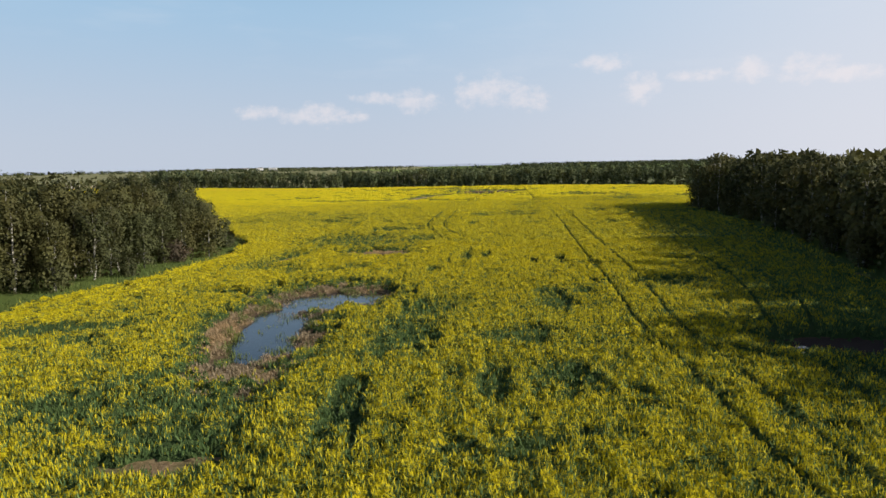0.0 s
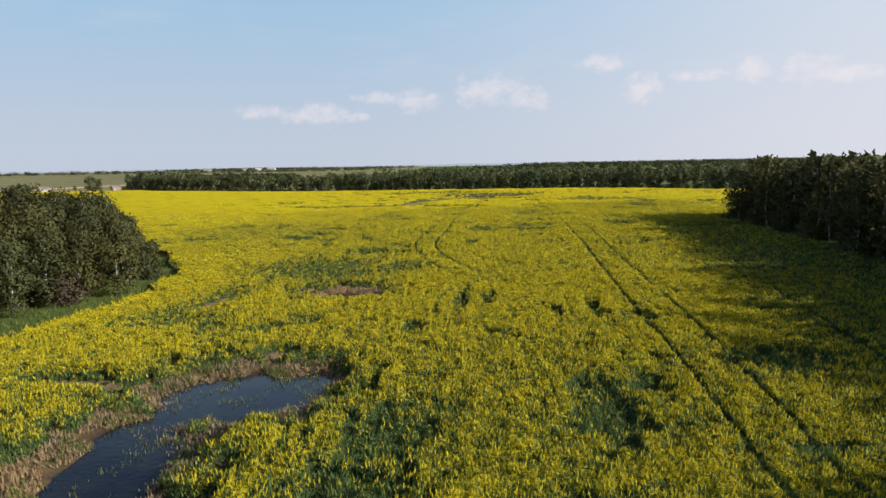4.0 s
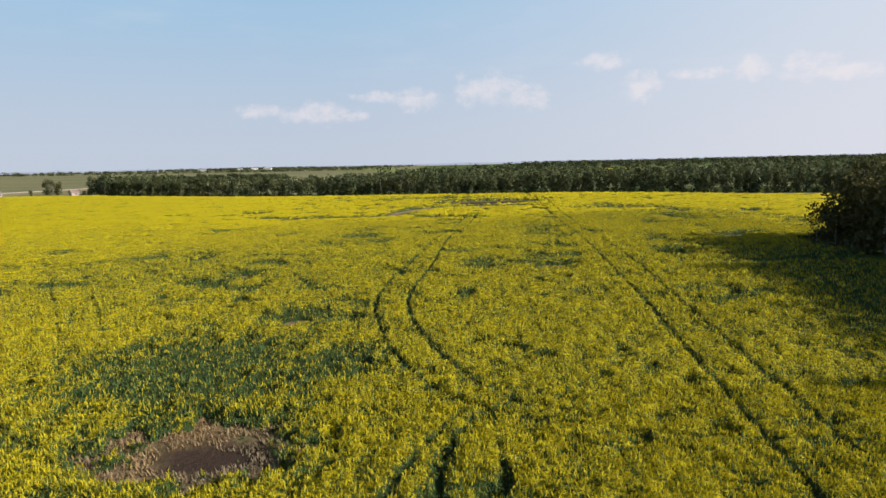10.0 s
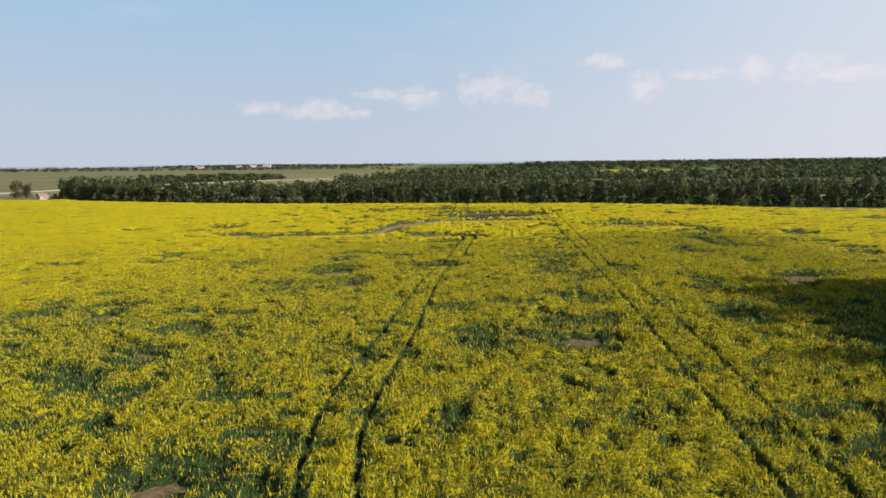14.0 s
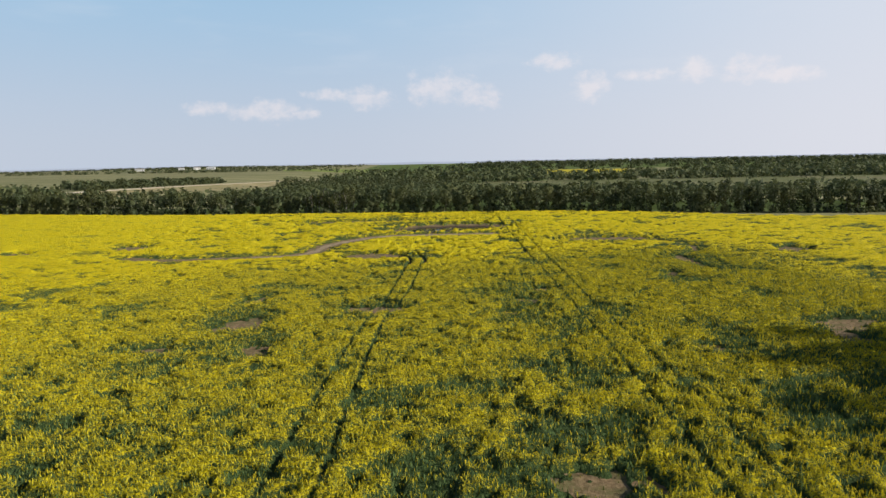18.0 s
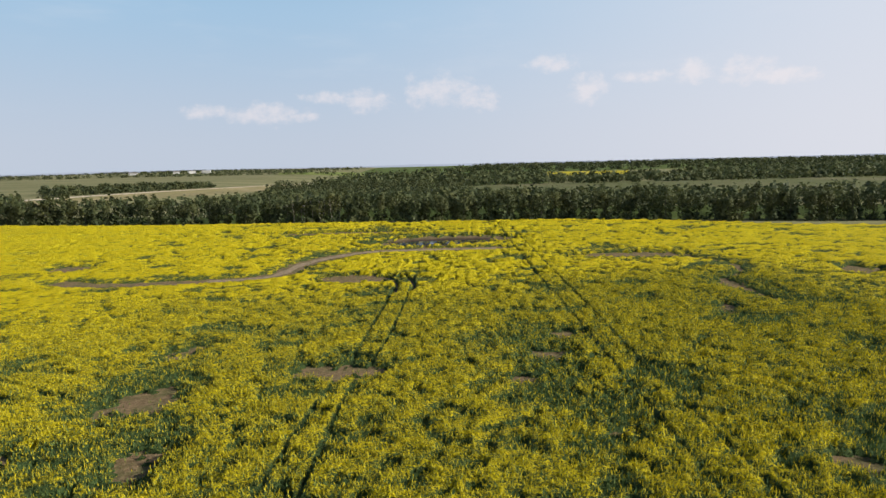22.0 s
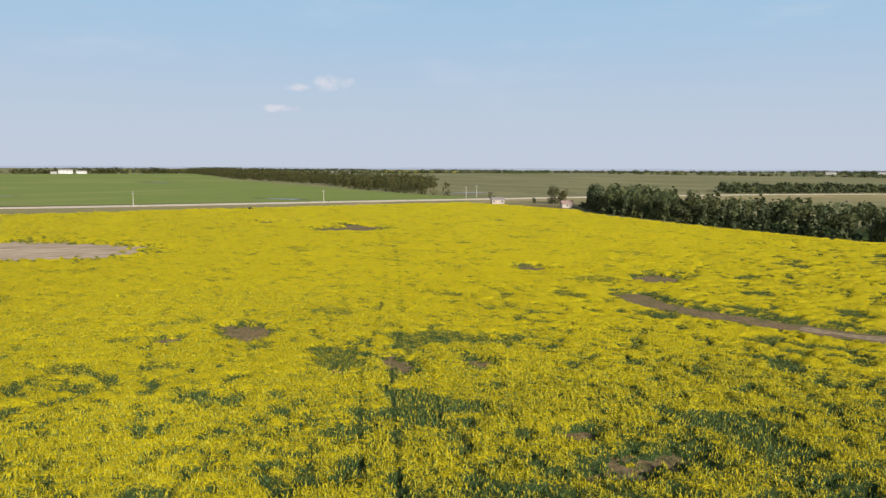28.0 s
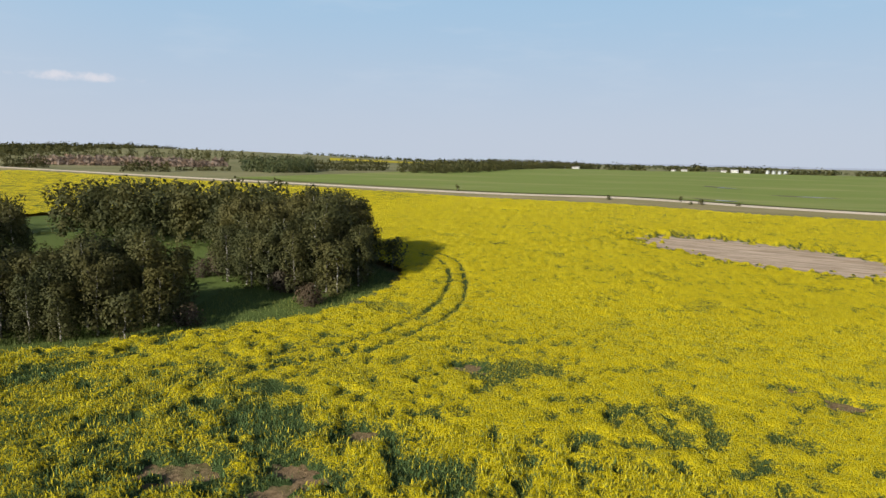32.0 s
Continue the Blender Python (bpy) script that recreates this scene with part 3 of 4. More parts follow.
def spaced(marks):
    """Positions from (start, step) marks; the step glides from mark to mark."""
    out = [marks[0][0]]
    while out[-1] < marks[-1][0]:
        out.append(out[-1] + float(np.interp(out[-1], [m[0] for m in marks], [m[1] for m in marks])))
    return np.array(out)


def prune(verts, faces, keep_face):
    faces = faces[keep_face]
    used = np.unique(faces)
    back = np.full(len(verts), -1)
    back[used] = np.arange(len(used))
    return used, back[faces]


def sheet(name, corners, nu, nv, lift, mat):
    """A sheet draped on the land between four corners."""
    u, v, faces = lattice(np.linspace(0, 1, nu), np.linspace(0, 1, nv))
    c = np.array(corners, dtype=float)
    xy = (c[0][None] * ((1 - u) * (1 - v))[:, None] + c[1][None] * (u * (1 - v))[:, None] + c[2][None] * (u * v)[:, None] + c[3][None] * ((1 - u) * v)[:, None])
    z = land(xy[:, 0], xy[:, 1]) + lift
    return new(name, mesh_of(name, np.column_stack([xy, z]), faces, mat, True))


def part(name, bm, mat, parent, label=""):
    me = bpy.data.meshes.new(name)
    bm.to_mesh(me)
    bm.free()
    me.materials.append(mat)
    ob = new(name, me)
    ob.parent = parent
    return tagged(ob, label)


# ---- ground: one sheet to the horizon ----
gx, gy, gf = lattice(
    spaced([(-4900, 400), (-1600, 90), (-500, 25), (-170, 5), (-85, 1.5), (-30, 1.2), (40, 1.2), (75, 1.5), (170, 6), (600, 40), (1500, 120), (4900, 400)]),
    spaced([(-4900, 400), (-1500, 120), (-400, 40), (-60, 8), (20, 1.1), (110, 1.1), (120, 2.5), (290, 2.5), (300, 1.2), (330, 1.2), (380, 5), (700, 30), (1800, 140), (4900, 400)]),
)
g_soil = field_mask(gx, gy).astype(float)
g_wet = np.zeros(gx.shape)
for p in PONDS:
    g_wet = np.maximum(g_wet, 1 - ease(oval(gx, gy, p), 0.9, 1.25))
g_wet = np.maximum(g_wet, 1 - ease(oval(gx, gy, (28, 46, 6.5, 3.4, -12)), 0.8, 1.2))
g_dry = 1 - ease(oval(gx, gy, (-148, 200, 35, 21, 57)), 0.7, 1.0)
# floor of the wood turned darker green too: its shade put into the ground colour
WOOD_FLOOR = [(-140, 396), (-50, 386), (10, 373), (62, 365), (105, 348), (175, 328), (430, 300), (430, 360), (180, 400), (90, 445), (60, 640), (-85, 660), (-66, 432), (-140, 426)]
g_lush_shade = (inside(gx, gy, WOOD_FLOOR) | inside(gx, gy, GROVE) | inside(gx, gy, EAST_STAND) | ((gy > 880) & (gx > -80) & ~((gx / gy > 0.2) & (gx / gy < 0.4) & (gy < 1650)))).astype(float)
ground = new("ground", mesh_of("ground", np.column_stack([gx, gy, soil(gx, gy)]), gf, M_GROUND, True, soil=g_soil, wet=g_wet, lush_shade=g_lush_shade, dry=g_dry))
tagged(ground, "rolling farmland of brown stubble soil and olive pasture", "ground", kind="structure")

# ---- the crop: a closed canopy, and single plants on it where they can be told apart ----
cx, cy, cf = lattice(
    spaced([(-420, 4), (-170, 1.6), (-80, 0.55), (-70, 0.46), (-5, 0.42), (-3, 0.32), (36, 0.32), (50, 0.55), (95, 0.9), (130, 1.8), (240, 4)]),
    spaced([(-330, 5), (-40, 3), (15, 0.6), (25, 0.5), (225, 0.5), (240, 0.6), (330, 1.0), (395, 1.2)]),
)
inside_field = field_mask(cx, cy)
keep = inside_field[cf].all(axis=1)
used, cf = prune(cx, cf, keep)
cx, cy = cx[used], cy[used]
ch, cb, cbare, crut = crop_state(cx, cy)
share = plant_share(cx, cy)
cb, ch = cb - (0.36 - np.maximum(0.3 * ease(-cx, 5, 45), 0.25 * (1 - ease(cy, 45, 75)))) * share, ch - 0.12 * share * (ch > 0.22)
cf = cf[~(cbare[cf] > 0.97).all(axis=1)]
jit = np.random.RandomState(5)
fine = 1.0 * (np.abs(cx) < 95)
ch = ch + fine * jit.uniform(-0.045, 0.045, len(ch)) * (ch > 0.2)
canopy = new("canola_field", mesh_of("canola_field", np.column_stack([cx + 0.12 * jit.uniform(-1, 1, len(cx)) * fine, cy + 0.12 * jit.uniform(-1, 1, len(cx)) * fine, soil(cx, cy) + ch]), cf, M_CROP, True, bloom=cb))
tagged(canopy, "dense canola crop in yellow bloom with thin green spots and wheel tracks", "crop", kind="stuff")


def sprigs(n, box, seed, size):
    """Single canola plants standing out of the canopy: a green foot and a yellow head each."""
    r = np.random.RandomState(seed)
    x, y = r.uniform(box[0], box[2], n), r.uniform(box[1], box[3], n)
    ok = field_mask(x, y) & (r.uniform(0, 1, n) < plant_share(x, y))
    x, y = x[ok], y[ok]
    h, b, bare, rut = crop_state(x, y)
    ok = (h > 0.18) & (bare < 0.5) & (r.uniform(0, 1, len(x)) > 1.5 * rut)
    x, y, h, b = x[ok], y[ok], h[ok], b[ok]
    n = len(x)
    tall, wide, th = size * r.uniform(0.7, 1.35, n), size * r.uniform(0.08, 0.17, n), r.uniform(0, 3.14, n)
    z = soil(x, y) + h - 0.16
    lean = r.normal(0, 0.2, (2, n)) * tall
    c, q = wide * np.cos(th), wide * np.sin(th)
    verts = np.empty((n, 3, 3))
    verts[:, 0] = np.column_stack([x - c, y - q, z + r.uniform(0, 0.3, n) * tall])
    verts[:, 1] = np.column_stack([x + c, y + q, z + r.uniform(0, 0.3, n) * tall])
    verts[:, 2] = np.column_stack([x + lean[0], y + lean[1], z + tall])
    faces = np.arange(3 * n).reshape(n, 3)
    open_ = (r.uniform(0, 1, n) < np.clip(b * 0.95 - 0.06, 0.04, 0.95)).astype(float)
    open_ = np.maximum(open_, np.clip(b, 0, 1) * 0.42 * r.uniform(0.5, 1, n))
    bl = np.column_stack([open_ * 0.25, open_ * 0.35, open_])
    return verts.reshape(-1, 3), faces, bl.ravel()


SPRIGS = [(640000, (-44, 14, 72, 262), 1, 0.33), (330000, (-100, 105, 15, 250), 2, 0.24), (430000, (-30, 16, 44, 105), 3, 0.27), (110000, (20, 120, 92, 270), 4, 0.4)]
base, vs, fs, bs = 0, [], [], []
for job in SPRIGS:
    v, f, b = sprigs(*job)
    vs.append(v), fs.append(f + base), bs.append(b)
    base += len(v)
plants = new("canola_plants", mesh_of("canola_plants", np.concatenate(vs), np.concatenate(fs), M_PLANT, False, bloom=np.concatenate(bs)))
tagged(plants, "single canola plants with yellow flower heads over green leaves", "crop", kind="stuff")


# ---- water ----
def pond(name, ovals, dz, label):
    xs = [p[0] for p in ovals]
    ys = [p[1] for p in ovals]
    x, y, f = lattice(np.arange(min(xs) - 18, max(xs) + 18, 0.5), np.arange(min(ys) - 18, max(ys) + 18, 0.5))
    wet = np.min([oval(x, y, p) for p in ovals], axis=0) < 1.28
    used, f = prune(x, f, wet[f].all(axis=1))
    level = float(land(ovals[0][0], ovals[0][1])) + dz
    ob = new(name, mesh_of(name, np.column_stack([x[used], y[used], np.full(len(used), level)]), f, M_WATER))
    return tagged(ob, label, "pond", kind="structure")


pond("water", PONDS[:2], -0.27, "still blue-grey pond water in a muddy hollow of the field")
pond("water", PONDS[2:3], -0.2, "shallow water in a far hollow of the field")

# ---- the gravel road, its verges and the land beyond ----
def road_body(name, profile, mat, label):
    """A strip along the road with the given cross-section of (offset, height)."""
    off, ys, faces = lattice(np.arange(len(profile)), np.arange(-1200, 1501, 12.0))
    across = np.array([p[0] for p in profile])[off.astype(int)]
    high = np.array([p[1] for p in profile])[off.astype(int)]
    xs = road_x(ys) + across
    z = land(road_x(ys), ys) * (np.abs(across) < 9) + land(xs, ys) * (np.abs(across) >= 9)
    return tagged(new(name, mesh_of(name, np.column_stack([xs, ys, z + high]), faces, mat, True)), label, name, kind="structure")


road_body("verge", [(-18, 0.02), (-11, 0.2), (-7.2, 0.95), (7.2, 0.95), (11, 0.2), (24, 0.12), (42, 0.02)], M_VERGE, "dry grass verge and bank along the gravel road")
road_body("road", [(-6.8, 0.96), (-6, 1.02), (0, 1.1), (6, 1.02), (6.8, 0.96)], M_GRAVEL, "straight pale gravel road between the fields")
for corners in ([(-402, -135), (-258, 438), (-690, 481), (-690, -110)], [(-690, -110), (-690, 481), (-1500, 720), (-1500, -40)]):
    tagged(sheet("grain_field", corners, 40, 40, 0.3, M_GREEN), "smooth green field of young grain beyond the road", "field", kind="structure")


def ribbon(name, pts, half, lift, mat, label):
    """A narrow strip of mud along a line on the plan."""
    line = np.array(curve(pts, 8))
    side = np.gradient(line, axis=0)
    side = np.column_stack([-side[:, 1], side[:, 0]]) / np.linalg.norm(side, axis=1)[:, None]
    n = len(line)
    wide = half * (1 + 0.25 * np.sin(np.arange(n) * 1.3))[:, None]
    rim = np.concatenate([line - side * wide, line + side * wide])
    faces = [(i, i + 1, n + i + 1, n + i) for i in range(n - 1)]
    ob = new(name, mesh_of(name, np.column_stack([rim, soil(rim[:, 0], rim[:, 1]) + lift]), faces, mat, True))
    return tagged(ob, label, name, kind="structure")


for pts in DEEP_RUT:
    ribbon("rut", pts, 0.3, 0.03, M_PATH_WET, "deep dark muddy wheel rut in the crop")
for pts, half in WAYS[:1]:
    ribbon("track", pts[3:], 1.0, 0.03, M_PATH, "pale dried-out mud way through the crop")


# ---- trees ----
def leaves(centres, facing, size, r, up=0.25):
    """Leaf clumps: bent diamond blades, facing out of the crown and rather upwards."""
    n = len(centres)
    nor = facing + r.normal(0, 0.5, (n, 3))
    nor[:, 2] += up
    nor /= np.linalg.norm(nor, axis=1)[:, None]
    u = np.cross(nor, r.normal(0, 1, (n, 3)))
    u /= np.linalg.norm(u, axis=1)[:, None]
    w = np.cross(nor, u)
    s = size * r.uniform(0.6, 1.3, (n, 1))
    verts = np.stack([centres - u * s, centres - w * s * 0.7 - nor * s * 0.2, centres + u * s, centres + w * s * 0.7 - nor * s * 0.2], 1)
    soft = 0.8 * facing + 0.6 * nor + np.array([0, 0, 0.35])
    soft /= np.linalg.norm(soft, axis=1)[:, None]
    return verts.reshape(-1, 3), np.arange(n * 4).reshape(n, 4), np.repeat(soft, 4, axis=0)


def crown_points(height, radius, count, low, lobes, r):
    """Points in lobes round the limbs of an ovoid crown, the way each faces, and the lobes' middles."""
    k = low + (0.94 - low) * r.uniform(0, 1, lobes) ** 0.85
    prof = np.sin(np.clip((k - low) / (1.05 - low), 0.06, 1) ** 0.7 * 3.0) ** 0.55
    th = np.arange(lobes) * 2.4 + r.uniform(-0.5, 0.5, lobes)
    d = radius * prof * r.uniform(0.35, 0.85, lobes)
    mid = np.column_stack([d * np.cos(th), d * np.sin(th), k * height])
    own = r.randint(0, lobes, count)
    spread = radius * r.uniform(0.3, 0.5, lobes)[own] * (26 / max(26, lobes)) ** 0.4
    dirs = r.normal(0, 1, (count, 3))
    dirs /= np.linalg.norm(dirs, axis=1)[:, None]
    outward = np.column_stack([np.cos(th), np.sin(th), np.zeros(lobes)])[own]
    pts = mid[own] + dirs * (spread * r.uniform(0.4, 1, count) ** 0.5)[:, None] * np.array([1, 1, 1.2])
    pts[:, 2] = np.maximum(pts[:, 2], 0.15)
    return pts, 0.8 * dirs + 0.5 * outward, mid


def tube(verts, faces, path, radii, sides=7):
    base = len(verts)
    for p, q in zip(path, radii):
        for i in range(sides):
            a = 6.2832 * i / sides
            verts.append((p[0] + q * math.cos(a), p[1] + q * math.sin(a), p[2]))
    for j in range(len(path) - 1):
        for i in range(sides):
            k = base + j * sides
            faces.append((k + i, k + (i + 1) % sides, k + sides + (i + 1) % sides, k + sides + i))


def tree_kind(seed, height, radius, count, size, low=0.25, lobes=26, mat=None, limbs=9, bark=None):
    """The meshes of one kind of aspen: trunk with limbs, and crown."""
    r = np.random.RandomState(seed)
    pts, facing, mid = crown_points(height, radius, count, low, lobes, r)
    v, f, soft = leaves(pts, facing, size, r)
    crown = mesh_of("crown", v, f, mat or M_LEAF, True, soft)
    verts, faces = [], []
    sway = r.normal(0, 0.25, (6, 2)).cumsum(axis=0) * 0.5
    trunk = [(sway[i][0] * (i > 0), sway[i][1] * (i > 0), height * 0.92 * i / 5 - 0.2 * (i == 0)) for i in range(6)]
    tube(verts, faces, trunk, [0.016 * height * (1 - 0.17 * i) for i in range(6)])
    for m in mid[:limbs]:
        z = max(0.2 * height, m[2] - 0.16 * height)
        i = min(4, int(z / (height * 0.92) * 5))
        s = z / (height * 0.92) * 5 - i
        a = [trunk[i][j] * (1 - s) + trunk[i + 1][j] * s for j in (0, 1)]
        tube(verts, faces, [(a[0], a[1], z), ((a[0] + m[0]) / 2, (a[1] + m[1]) / 2, (z + m[2]) / 2 - 0.1), tuple(m)], [0.05, 0.035, 0.015], 4)
    return mesh_of("trunk", verts, faces, bark or M_BARK, True), crown, height


def plant_tree(kind, x, y, scale, turn, label, group, name="aspen_tree", tilt=0.0):
    trunk, crown, _ = kind
    ob = new(name)
    ob.matrix_basis = Matrix.Translation((x, y, float(land(x, y)))) @ Euler((tilt, tilt * 0.6, turn)).to_matrix().to_4x4() @ Matrix.Diagonal((scale * 1.0, scale * 1.0, scale, 1))
    for n, me in (("trunk", trunk), ("crown", crown)):
        c = new(n, me)
        c.parent = ob
    return tagged(ob, label, "tree", group)


def scatter(poly, gap, seed, tries=6000):
    """Points in a polygon, none nearer to another than the gap."""
    r = np.random.RandomState(seed)
    xs, ys = [p[0] for p in poly], [p[1] for p in poly]
    got = []
    cand = np.column_stack([r.uniform(min(xs), max(xs), tries), r.uniform(min(ys), max(ys), tries)])
    cand = cand[inside(cand[:, 0], cand[:, 1], poly)]
    cells = {}
    for p in cand:
        c = (int(p[0] // gap), int(p[1] // gap))
        if all(math.hypot(p[0] - q[0], p[1] - q[1]) >= gap for i in (-1, 0, 1) for j in (-1, 0, 1) for q in cells.get((c[0] + i, c[1] + j), ())):
            cells.setdefault(c, []).append(p)
            got.append((float(p[0]), float(p[1])))
    return got


NEAR = [tree_kind(20 + i, h, rad * 1.32, 2900, 0.21, low, lob) for i, (h, rad, low, lob) in enumerate([(12.5, 2.7, 0.06, 64), (11.5, 2.6, 0.08, 60), (13.0, 2.9, 0.08, 70), (10.5, 2.7, 0.03, 60), (12.0, 3.0, 0.04, 70)])]
SHADED = [tree_kind(30 + i, h, rad * 1.14, 1000, 0.33, low, lob) for i, (h, rad, low, lob) in enumerate([(12.5, 2.9, 0.06, 64), (11.5, 2.8, 0.08, 60), (13.0, 3.1, 0.08, 70)])]
BUSH = [tree_kind(40 + i, h, rad, 900, 0.2, 0.04, 16, limbs=5) for i, (h, rad) in enumerate([(5.0, 2.3), (3.6, 2.0), (6.5, 2.4)])]
MID = [tree_kind(60 + i, h, rad, 500, 0.45, low, 22, M_WOOD, 6, M_SHADED_BARK) for i, (h, rad, low) in enumerate([(12.5, 3.0, 0.1), (11.5, 2.8, 0.06), (13.2, 3.2, 0.12), (10.5, 3.0, 0.05), (12.0, 2.7, 0.12)])]
SCRUB = [tree_kind(80 + i, h, rad, 700, 0.15, 0.02, 14, M_SCRUB, 6) for i, (h, rad) in enumerate([(2.9, 2.1), (2.2, 1.9)])]
dice = random.Random(9)


def stand(spots, kinds, lo, hi, label, group, name="aspen_tree", rim=None):
    """Trees on the spots; towards the rim of the stand they stay lower."""
    for x, y in spots:
        low = 1.0 if rim is None else 0.74 + 0.26 * float(ease(near_line(x, y, rim), 0.5, 6.5))
        plant_tree(dice.choice(kinds), x, y, dice.uniform(lo, hi) * low, dice.uniform(0, 6.28), label, group, name, dice.uniform(-0.04, 0.04))


WEST = "tall aspen with olive-green leaves and pale bark in a grove"
RIM = [(-46.5, 62), (-41, 80), (-38, 92), (-36, 102), (-37, 113), (-44, 127), (-50, 135), (-58, 139)]
stand(scatter([(-53, 52), (-47, 52), (-46.5, 62), (-41, 80), (-38, 92), (-36.5, 102), (-38, 113), (-46, 112), (-47, 95)], 3.1, 1), NEAR, 0.86, 1.0, WEST, "west grove aspens", rim=RIM)
stand(scatter([(-39, 114), (-44, 126), (-50, 135), (-58, 139), (-65, 135), (-61, 126), (-48, 114)], 2.9, 31), NEAR, 0.7, 0.86, WEST, "west grove aspens", rim=RIM)
stand(scatter([(-71, 80), (-71, 89), (-80, 91), (-81, 80)], 3.4, 32), NEAR, 0.78, 0.92, WEST, "west grove aspens")
stand(scatter([(-106, 120), (-106, 132), (-97, 143), (-88, 147), (-79, 145), (-77, 138), (-82, 125), (-92, 118)], 2.8, 2), NEAR, 0.86, 1.02, WEST, "west grove aspens", rim=[(-97, 143), (-88, 147), (-79, 145), (-76, 138), (-82, 125)])
stand([(-35.5, 106), (-34.5, 110), (-36.5, 114), (-34.0, 100), (-40, 120), (-44, 128.5), (-38.5, 84), (-42, 74), (-45, 66), (-52, 139), (-79, 147), (-99, 145)], BUSH, 0.7, 1.05, "leafy willow bush at the edge of the aspen grove", "grove bushes", "willow_bush")
stand([(-79.4, 138.3), (-77.9, 139.4), (-81, 137.2), (-72.6, 146.9), (-73.6, 146), (-83.4, 121), (-85, 122.2), (-58.9, 140.7), (-37.0, 95), (-38.5, 97)], SCRUB, 0.9, 1.25, "greyish leafless shrub at the edge of the grove", "grove shrubs", "shrub")
EASTERN = "tall dense aspen, dark against the evening sun, beside the crop"
stand(scatter([(54, 45), (47, 45), (47.5, 72), (56, 106), (61, 150), (62.5, 171), (72, 176), (70, 150), (63, 100)], 3.5, 5), SHADED, 0.9, 1.06, EASTERN, "east stand aspens")
stand(scatter([(46, 16), (46, 45), (56, 45), (56, 16)], 3.5, 51), SHADED, 1.08, 1.22, EASTERN, "east stand aspens")
stand([(46, 66), (48.5, 80), (52, 92), (55, 103), (57, 118), (59, 134), (60.5, 146), (61, 158), (61.5, 166), (63, 174)], BUSH, 0.8, 1.1, "leafy willow bush at the edge of the aspen stand", "stand bushes", "willow_bush")

# the wood behind the field: its front rows tree by tree, the depth of it as one mass
front = []
for row, (gap, back) in enumerate(((3.6, 2.5), (4.8, 6.5))):
    x, split = -181.0, split if row else 0
    while x < 172:
        front.append((x + dice.uniform(-1, 1), float(edge_y(x)) + back + dice.uniform(-1.2, 1.2)))
        x += gap * dice.uniform(0.8, 1.2)
    split = split or len(front)
back_row = front[split:]
low_front = [(x + dice.uniform(-1.5, 1.5), y - 1.2 + dice.uniform(-0.6, 0.8)) for x, y in front[::1]]
front = [(x, y + (6 if x < -170 else 0)) for x, y in front]
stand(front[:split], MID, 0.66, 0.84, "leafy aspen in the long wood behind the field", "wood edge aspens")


def massed(name, spots, kinds, seed, label, mat, lo=0.8, hi=1.1):
    """Many far crowns joined into one mass."""
    r = np.random.RandomState(seed)
    vs, fs, ns, base = [], [], [], 0
    spots = np.array(spots)
    zs = land(spots[:, 0], spots[:, 1])
    for (x, y), z in zip(spots, zs):
        v, f, soft = kinds[r.randint(len(kinds))]
        s, a = r.uniform(lo, hi), r.uniform(0, 6.28)
        c, q = math.cos(a) * s, math.sin(a) * s
        vs.append(np.column_stack([x + v[:, 0] * c - v[:, 1] * q, y + v[:, 0] * q + v[:, 1] * c, z + v[:, 2] * s]))
        ns.append(np.column_stack([soft[:, 0] * c - soft[:, 1] * q, soft[:, 0] * q + soft[:, 1] * c, soft[:, 2] * s]) / s)
        fs.append(f + base)
        base += len(v)
    return tagged(new(name, mesh_of(name, np.concatenate(vs), np.concatenate(fs), mat, True, np.concatenate(ns))), label, "woodland", kind="stuff")


def crown_kinds(specs, seed):
    out = []
    for i, (h, rad, count, size, low) in enumerate(specs):
        r = np.random.RandomState(seed + i)
        pts, facing, _ = crown_points(h, rad, count, low, 14, r)
        out.append(leaves(pts, facing, size, r, 0.4))
    return out


K_WOOD = crown_kinds([(12.2, 3.3, 38, 1.15, 0.22), (11.5, 3.1, 36, 1.15, 0.22), (12.8, 3.3, 38, 1.15, 0.27)], 100)
K_FAR = crown_kinds([(8, 12, 42, 2.5, 0.1), (8.5, 14, 46, 2.7, 0.1), (7.5, 10, 38, 2.3, 0.1)], 120)
K_BELT = crown_kinds([(11, 3.6, 70, 0.78, 0.08), (9, 3.3, 62, 0.75, 0.03), (11.5, 3.4, 70, 0.78, 0.1)], 140)
K_LOW = crown_kinds([(4, 3.0, 40, 0.8, 0.02), (3, 2.6, 36, 0.75, 0.02)], 160)
massed("woodland", back_row, crown_kinds([(12.5, 3.0, 230, 0.5, 0.1), (11.5, 2.9, 210, 0.5, 0.1)], 190), 19, "second row of aspens in the wood", M_WOOD, 0.66, 0.84)
massed("undergrowth", low_front, K_LOW, 18, "leafy undergrowth along the front of the wood", M_WOOD, 0.5, 0.85)
K_GROVE = crown_kinds([(12.5, 3.2, 420, 0.37, 0.08), (11.5, 3.1, 390, 0.37, 0.08)], 180)
massed("woodland", scatter([(-60, 45), (-47, 30), (-47, 52), (-53, 52), (-46, 95), (-48, 108), (-58, 100), (-58, 80)], 3.9, 21), K_GROVE, 11, "inner aspens of the west grove", M_LEAF, 0.9, 1.02)
massed("woodland", scatter([(-48, 113), (-62, 127), (-68, 122), (-58, 108)], 3.2, 33), K_GROVE, 15, "young inner aspens of the west grove", M_LEAF, 0.5, 0.6)
